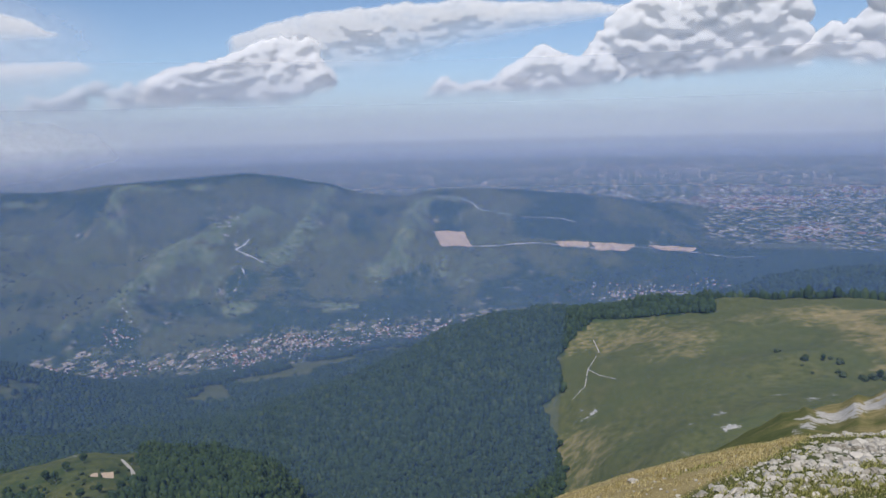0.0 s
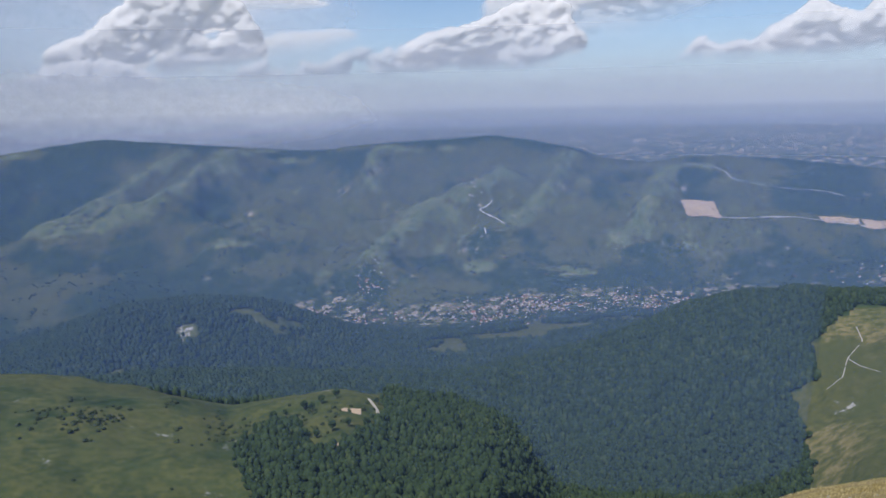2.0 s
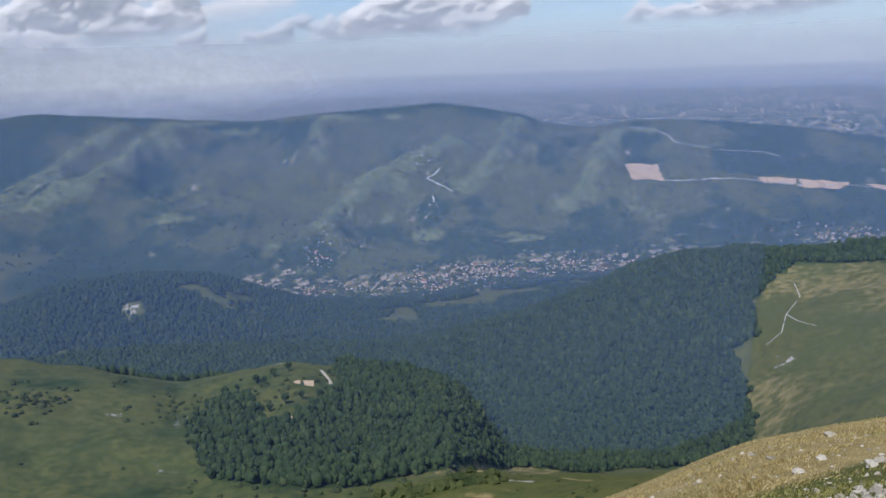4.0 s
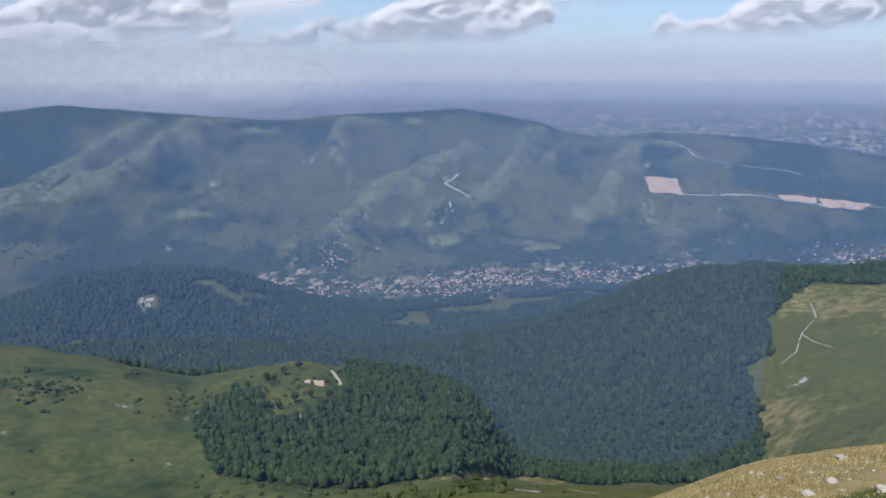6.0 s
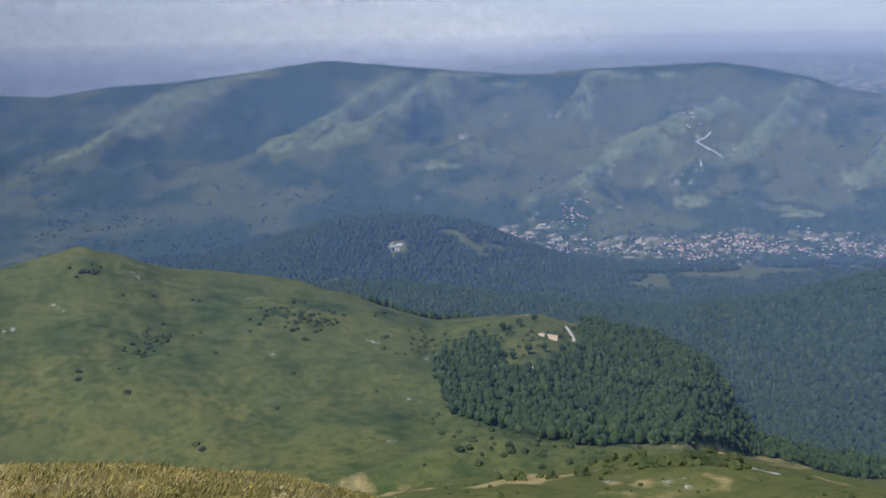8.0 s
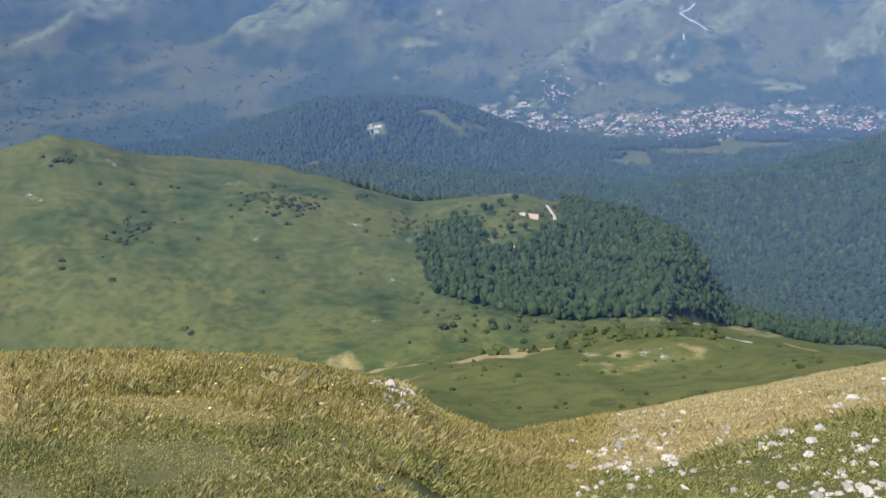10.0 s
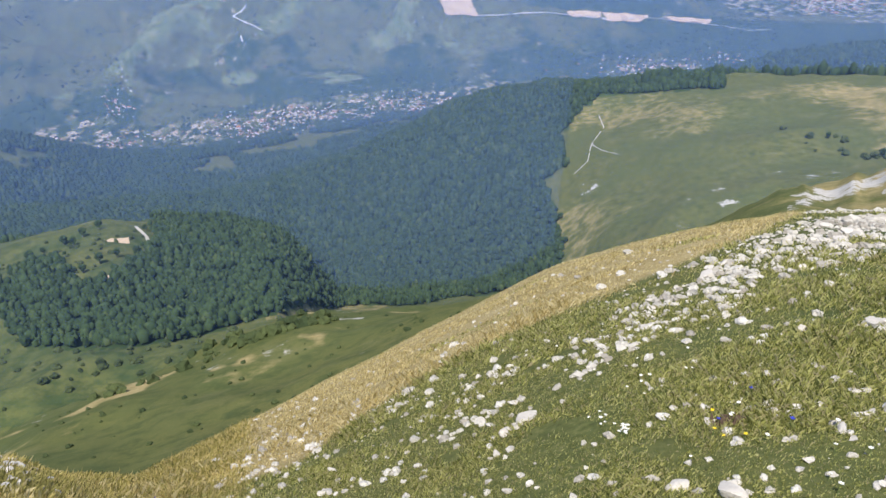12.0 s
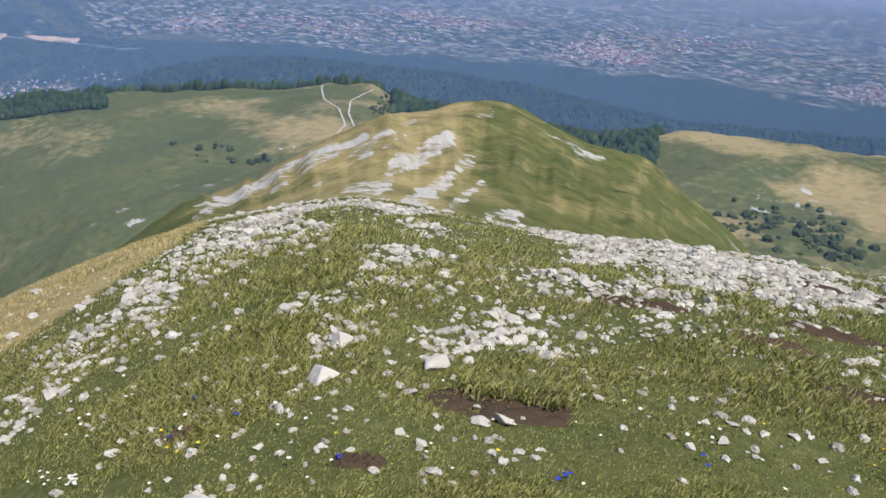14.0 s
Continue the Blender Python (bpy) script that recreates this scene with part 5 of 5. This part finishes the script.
def outlying_houses():
    """Farms and small houses strewn over the valley and the far slopes, too many to count, and the trees between them."""
    g = np.random.default_rng(66)
    spots = [(-14, -15.2, 3.2, 0.55, 260), (-9, -14.8, 3.0, 0.5, 200), (-3, -14.5, 2.8, 0.4, 150), (-23, -15.4, 3.0, 0.3, 90), (-22.8, -12.9, 0.7, 0.8, 70), (-16, -5.8, 1.0, 0.8, 60), (-12, -11, 5, 1.5, 90), (-27, -9.5, 5, 1.0, 50),
             (13.5, -11.8, 3.0, 0.45, 190), (19, -11.2, 2.5, 0.35, 90), (-4, -9, 5, 1.2, 60), (1, -5.5, 2, 0.4, 20)]
    az = np.concatenate([a + g.normal(size=n // 2) * sa * 0.8 for a, e, sa, se, n in spots])
    el = np.concatenate([e + g.normal(size=n // 2) * se for a, e, sa, se, n in spots])
    q = on_rays(az, el, 1420, 3000)
    s = g.uniform(1.0, 2.0, len(q))
    co, f = many(GABLED, q[:, :3] + np.array([0, 0, 0.8]), np.stack([s, s * 0.75, s * 0.7], -1), 0.08, 67)
    tagged(new("outlying_houses", mesh_from("outlying_houses", co, f, TOWN, False)), "scattered farmhouses with pale walls and red roofs", "houses", kind="stuff")
    n = 15000
    az, r = g.uniform(-60, 22, n), g.uniform(1560, 2850, n)
    x, y = r * np.sin(np.radians(az)), r * np.cos(np.radians(az))
    keep = fbm(x / 45, y / 70, 4, 68) + 0.25 * g.normal(size=n) > 0.05
    x, y, r = x[keep], y[keep], r[keep]
    s = g.uniform(1.8, 4.6, len(x))
    co, f = many(DOME1, np.stack([x, y, height(x, y) + s * 0.3], -1), np.stack([s * 0.8, s * 0.8, s * 0.7], -1), 0.3, 69)
    tagged(new("hedge_trees", mesh_from("hedge_trees", co, f, WOOD)), "dark trees and hedges between the far fields", "trees", kind="stuff")


TOWN = island("town_houses", (0.0, (0.34, 0.15, 0.10)), (0.5, (0.42, 0.24, 0.17)), (0.6, (0.46, 0.43, 0.38)), (1.0, (0.62, 0.59, 0.54)), scale=0.3)
GABLED = (np.array([(-1, -1, -1), (1, -1, -1), (1, 1, -1), (-1, 1, -1), (-1, -1, 0.6), (1, -1, 0.6), (1, 1, 0.6), (-1, 1, 0.6), (-0.7, 0, 1.2), (0.7, 0, 1.2)], float),
          np.array([(0, 1, 5), (0, 5, 4), (1, 2, 6), (1, 6, 5), (2, 3, 7), (2, 7, 6), (3, 0, 4), (3, 4, 7), (4, 5, 9), (4, 9, 8), (6, 7, 8), (6, 8, 9), (5, 6, 9), (7, 4, 8)]))
outlying_houses()


def far_town():
    """The towns on the plain, too far and too many to count."""
    g = np.random.default_rng(62)
    spots = [(21, -5.2, 5, 0.5, 500), (30, -4.6, 6, 0.5, 350), (42, -6.0, 5, 0.6, 350), (52.5, -7.0, 3.5, 0.7, 500), (60, -5.5, 5, 0.6, 260), (69, -7.2, 3, 0.5, 220), (34, -7.0, 4, 0.5, 200), (26, -7.2, 3, 0.4, 160), (14, -3.2, 5, 0.3, 160)]
    az, el = [], []
    for a, e, sa, se, n in spots:
        n = int(n * 2.2)
        c = g.integers(0, 14, n)
        az.append(a + g.normal(size=14)[c] * sa * 0.6 + g.normal(size=n) * sa * 0.22)
        el.append(e + g.normal(size=14)[c] * se * 0.6 + g.normal(size=n) * se * 0.2)
    q = on_rays(np.concatenate(az), np.concatenate(el), 1950, 4700, 320)
    q = q[q[:, 3] < 4600]
    s = g.uniform(1.4, 3.0, len(q)) * (1 + 1.5 * (g.random(len(q)) > 0.93))
    co, ff = many(GABLED, q[:, :3] + np.array([0, 0, 1.0]), np.stack([s, s * 0.75, s * 0.6], -1), 0.08, 63)
    tagged(new("town", mesh_from("town", co, ff, TOWN, False)), "distant pale town with red roofs on the plain", "town", kind="stuff")


far_town()


# ---- what grows and lies near the path: flowers, bare soil, trees by the clearing ----
def flower(kind, petal, centre, size, stem_h, n):
    """A small flower: stem, petals in one ring, and the middle; the parent stands at the foot of the stem."""
    top = new(kind)
    stem = bmesh.new()
    bmesh.ops.create_cone(stem, segments=5, radius1=0.0016, radius2=0.001, depth=stem_h, matrix=Matrix.Translation((0, 0, stem_h / 2)))
    ring = bmesh.new()
    for k in range(n):
        a = 2 * math.pi * k / n
        m = Matrix.Translation((0, 0, stem_h)) @ Matrix.Rotation(a, 4, "Z") @ Matrix.Rotation(radians(-18), 4, "Y") @ Matrix.Translation((size * 0.55, 0, 0)) @ Matrix.Diagonal((size * 0.5, size * 0.34, size * 0.07, 1))
        bmesh.ops.create_icosphere(ring, subdivisions=1, radius=1.0, matrix=m)
    mid = bmesh.new()
    bmesh.ops.create_icosphere(mid, subdivisions=1, radius=size * 0.24, matrix=Matrix.Translation((0, 0, stem_h + size * 0.06)))
    for nm, bm, mat in (("stem", stem, LEAF), ("petals", ring, petal), ("flower_head", mid, centre)):
        me = bpy.data.meshes.new(nm)
        bm.to_mesh(me)
        bm.free()
        me.materials.append(mat)
        new(nm, me).parent = top
    return top


LEAF = plain("flower_stem", (0.12, 0.17, 0.05), 0.8, 0.2, 40)
WHITE = plain("white_petals", (0.82, 0.81, 0.77), 0.6, 0.08, 60)
YELLOW = plain("yellow_petals", (0.80, 0.58, 0.03), 0.6, 0.1, 60)
BLUE = plain("blue_petals", (0.05, 0.07, 0.42), 0.6, 0.15, 60)


def flowers():
    g = np.random.default_rng(71)
    kinds = [("white_flower", WHITE, YELLOW, 0.011, 0.05, 6, "small white alpine flower among the grass",
              [(14.6, -37.2, 0.5, 14), (12.6, -36.6, 0.5, 6), (36, -36, 9, 16), (58, -32, 9, 14), (20, -33, 6, 14), (-40, -33.5, 9, 30)]),
             ("yellow_flower", YELLOW, YELLOW, 0.011, 0.05, 5, "small yellow alpine flower in the turf",
              [(49.3, -36.2, 0.1, 1), (68.5, -29.8, 0.2, 1), (57, -25, 6, 4), (75, -29.5, 1.0, 2), (35.5, -35.6, 0.2, 1), (22, -37, 4, 4), (-45, -32, 8, 12)]),
             ("blue_gentian", BLUE, BLUE, 0.013, 0.045, 5, "deep blue gentian flower in the grass",
              [(55.4, -36.7, 0.35, 5), (66, -33.2, 0.3, 2), (26.5, -34, 3, 3), (-30, -40.5, 4, 8), (36, -37.2, 0.3, 2)])]
    for name, petal, centre, size, stem, n, label, spots in kinds:
        first = None
        for a, e, w, k in spots:
            q = on_rays(a + g.normal(size=k) * w, e + g.normal(size=k) * min(w, 3) * 0.5, 1.2, 30, 240)
            for x, y, z, r in q:
                s = g.uniform(0.7, 1.15) * min(1.7, max(1.0, r / 4.5))
                m = pose(x, y, z - 0.004, g.uniform(-12, 12), g.uniform(-12, 12), g.uniform(0, 360))
                if first is None:
                    first = tagged(flower(name, petal, centre, size, stem, n), label, "flower", name.replace("_", " ") + " plants")
                    first.matrix_basis = m
                else:
                    copy_thing(first, m).scale = (s, s, s)


flowers()

SOIL = plain("dark_soil", (0.085, 0.058, 0.040), 0.95, 0.4, 14, 0.8, 0.02)


def soil_scar(label, az, el, half, deep, seed):
    """A torn hollow in the turf: bare soil with a ragged rim."""
    x0, y0, z0, r = on_ray(az, el, 1.5, 40)
    ring, spokes = 7, 26
    g = np.random.default_rng(seed)
    edge = 1 + 0.3 * g.normal(size=spokes).cumsum() * 0.3
    edge = edge / edge.mean()
    edge = (edge + np.roll(edge, 1) + np.roll(edge, -1)) / 3
    k, i = np.meshgrid(np.arange(spokes), np.arange(1, ring + 1))
    a, t = 2 * np.pi * k / spokes, math.radians(az)
    u, v = half * edge[k] * i / ring * np.cos(a), half * 0.45 * edge[k] * i / ring * np.sin(a)
    x = np.append(x0, (x0 + u * math.cos(t) + v * math.sin(t)).ravel())
    y = np.append(y0, (y0 - u * math.sin(t) + v * math.cos(t)).ravel())
    inner = np.append(True, (i < ring).ravel())
    co = np.stack([x, y, height(x, y) + np.where(inner, 0.016 + 0.016 * g.normal(size=len(x)), -0.02)], -1)
    tri = [(0, 1 + k, 1 + (k + 1) % spokes) for k in range(spokes)]
    for i in range(ring - 1):
        for k in range(spokes):
            a, b = 1 + i * spokes + k, 1 + i * spokes + (k + 1) % spokes
            tri += [(a, a + spokes, b + spokes), (a, b + spokes, b)]
    return tagged(new("soil_patch", mesh_from("soil_patch", co, tri, SOIL)), label, "bare soil", "bare soil patches in the turf")


for row in [("torn hollow of dark soil under a turf edge", 49.3, -32.6, 0.42, 0.1, 1), ("small bare patch of brown soil", 37.5, -37.2, 0.12, 0.03, 2), ("bare patch of brown soil in the turf", 67.5, -24.3, 0.30, 0.05, 3),
            ("dark bare soil between stones", 71.8, -22.6, 0.42, 0.05, 4), ("strip of dark soil along the ridge edge", 74.5, -19.6, 1.0, 0.05, 5), ("small bare patch of brown soil", 22.8, -34.9, 0.10, 0.03, 6),
            ("bare brown soil among small stones", 75.5, -25.8, 0.35, 0.05, 7), ("bare brown soil among small stones", 58.5, -23.6, 0.35, 0.05, 8)]:
    soil_scar(*row)


def turf_lip():
    """The overhanging turf above the torn hollow: a thick ragged mat of grass with a stone at its end."""
    g = np.random.default_rng(81)
    q = on_rays(np.linspace(46.4, 53.2, 16), np.full(16, -31.7) + 0.25 * np.sin(np.linspace(0, 3, 16)), 1.5, 20)
    t = np.linspace(0, 15, 61)
    mid = np.stack([np.interp(t, np.arange(16), q[:, k]) for k in range(3)], -1)
    ring = np.linspace(0, 2 * np.pi, 13)[:-1]
    size = 0.085 * np.sin(np.clip(t / 15, 0.02, 0.98) * np.pi)[:, None] ** 0.4 * (1 + 0.35 * fbm(t[:, None] * 1.3, np.cos(ring)[None] * 1.5 + 3, 3, 82))
    out = mid[0, :2] / np.linalg.norm(mid[0, :2])
    co = np.stack([mid[:, None, 0] + out[0] * size * 1.2 * np.cos(ring), mid[:, None, 1] + out[1] * size * 1.2 * np.cos(ring), mid[:, None, 2] + 0.02 + size * 0.85 * np.sin(ring)], -1).reshape(-1, 3)
    i = np.arange(61 * 12).reshape(61, 12)
    f = np.stack([i[:-1], i[1:], np.roll(i, -1, 1)[1:], np.roll(i, -1, 1)[:-1]], -1).reshape(-1, 4)
    lip = tagged(new("turf_mat", mesh_from("turf_mat", co, f, TURF_MAT)), "overhanging mat of green turf above bare soil", "turf")
    x = np.repeat(q[:, 0], 40) + g.normal(size=640) * 0.06
    y = np.repeat(q[:, 1], 40) + g.normal(size=640) * 0.06
    bl, bf = blades(x, y, np.full(640, 0.06), np.full(640, 0.005), 5, 83, np.full(640, 0.02))
    bl[:, 2] += 0.05
    ob = new("grass_fringe", mesh_from("grass_fringe", bl, bf, TURF, False))
    ob.parent = lip


TURF_MAT = plain("turf_mat", (0.13, 0.14, 0.05), 0.95, 0.45, 30, 0.9, 0.03)
turf_lip()
for a, e, k in ((46.4, -31.4, 0.17), (49.6, -33.5, 0.16), (47.0, -32.9, 0.07), (51.0, -33.2, 0.07)):
    x, y, z, r = on_ray(a, e, 1.5, 20)
    ob = new("rock", ROCKS[int(a * 10) % 12])
    ob.matrix_world = Matrix.Translation((x, y, z + 0.02)) @ pose(0, 0, 0, 10, -25, 200 - a) @ Matrix.Diagonal((k, k * 0.8, k * 0.9, 1))
    tagged(ob, "pale limestone rock at a torn turf edge", "rock", "loose limestone rocks")


def tree(seed, tall):
    """A small beech: tapered trunk, limbs and a ragged crown of leaf clumps."""
    g = np.random.default_rng(seed)
    top = new("tree")
    bm = bmesh.new()
    bmesh.ops.create_cone(bm, segments=8, radius1=tall * 0.035, radius2=tall * 0.012, depth=tall * 0.7, matrix=Matrix.Translation((0, 0, tall * 0.33)))
    for k in range(6):
        a = 2 * math.pi * k / 6 + g.uniform(-0.4, 0.4)
        m = Matrix.Translation((0, 0, tall * g.uniform(0.3, 0.6))) @ Matrix.Rotation(a, 4, "Z") @ Matrix.Rotation(radians(50), 4, "Y") @ Matrix.Translation((0, 0, tall * 0.14))
        bmesh.ops.create_cone(bm, segments=5, radius1=tall * 0.012, radius2=tall * 0.004, depth=tall * 0.3, matrix=m)
    me = bpy.data.meshes.new("trunk")
    bm.to_mesh(me)
    bm.free()
    me.materials.append(BARK)
    new("trunk", me).parent = top
    n = 46
    d = g.normal(size=(n, 3))
    d /= np.linalg.norm(d, axis=1, keepdims=True)
    c = d * tall * 0.27 * g.uniform(0.5, 1.0, (n, 1)) * np.array([1, 1, 1.15]) + np.array([0, 0, tall * 0.62])
    s = tall * g.uniform(0.06, 0.13, n)
    me = mesh_from("crown", *many(BALL2, c, np.stack([s, s, s * 0.8], -1), 0.4, seed), WOOD, False)
    new("crown", me).parent = top
    return tagged(top, "dark green beech tree at the edge of the pasture", "tree", "trees by the clearing")


BARK = plain("beech_bark", (0.20, 0.18, 0.15), 0.9, 0.25, 3)
first_trees = []
g = np.random.default_rng(91)
spots = [(-28.0, -21.6), (-27.4, -21.8), (-26.7, -21.3), (-25.6, -21.0), (-31.6, -22.6), (-32.3, -23.4), (-29.4, -21.9), (-33.0, -24.0), (-24.8, -23.0), (-26.0, -23.2), (-23.4, -23.2), (-27.2, -23.6),
         (-30.3, -22.2), (-22.6, -21.6), (38.2, -12.0), (38.6, -12.5), (39.0, -12.8), (37.9, -11.6), (26.0, -15.6), (29.4, -16.3), (8.4, -22.5), (8.9, -24.2)]
for i, (a, e) in enumerate(spots):
    x, y, z, r = on_ray(a, e, 380, 930)
    m = pose(x, y, z - 0.2, 0, 0, g.uniform(0, 360))
    if i < 3:
        t = tree(100 + i, 7.0)
        t.matrix_basis = m
        first_trees.append(t)
    else:
        k = g.uniform(0.6, 1.1)
        copy_thing(first_trees[i % 3], m).scale = (k, k, k)
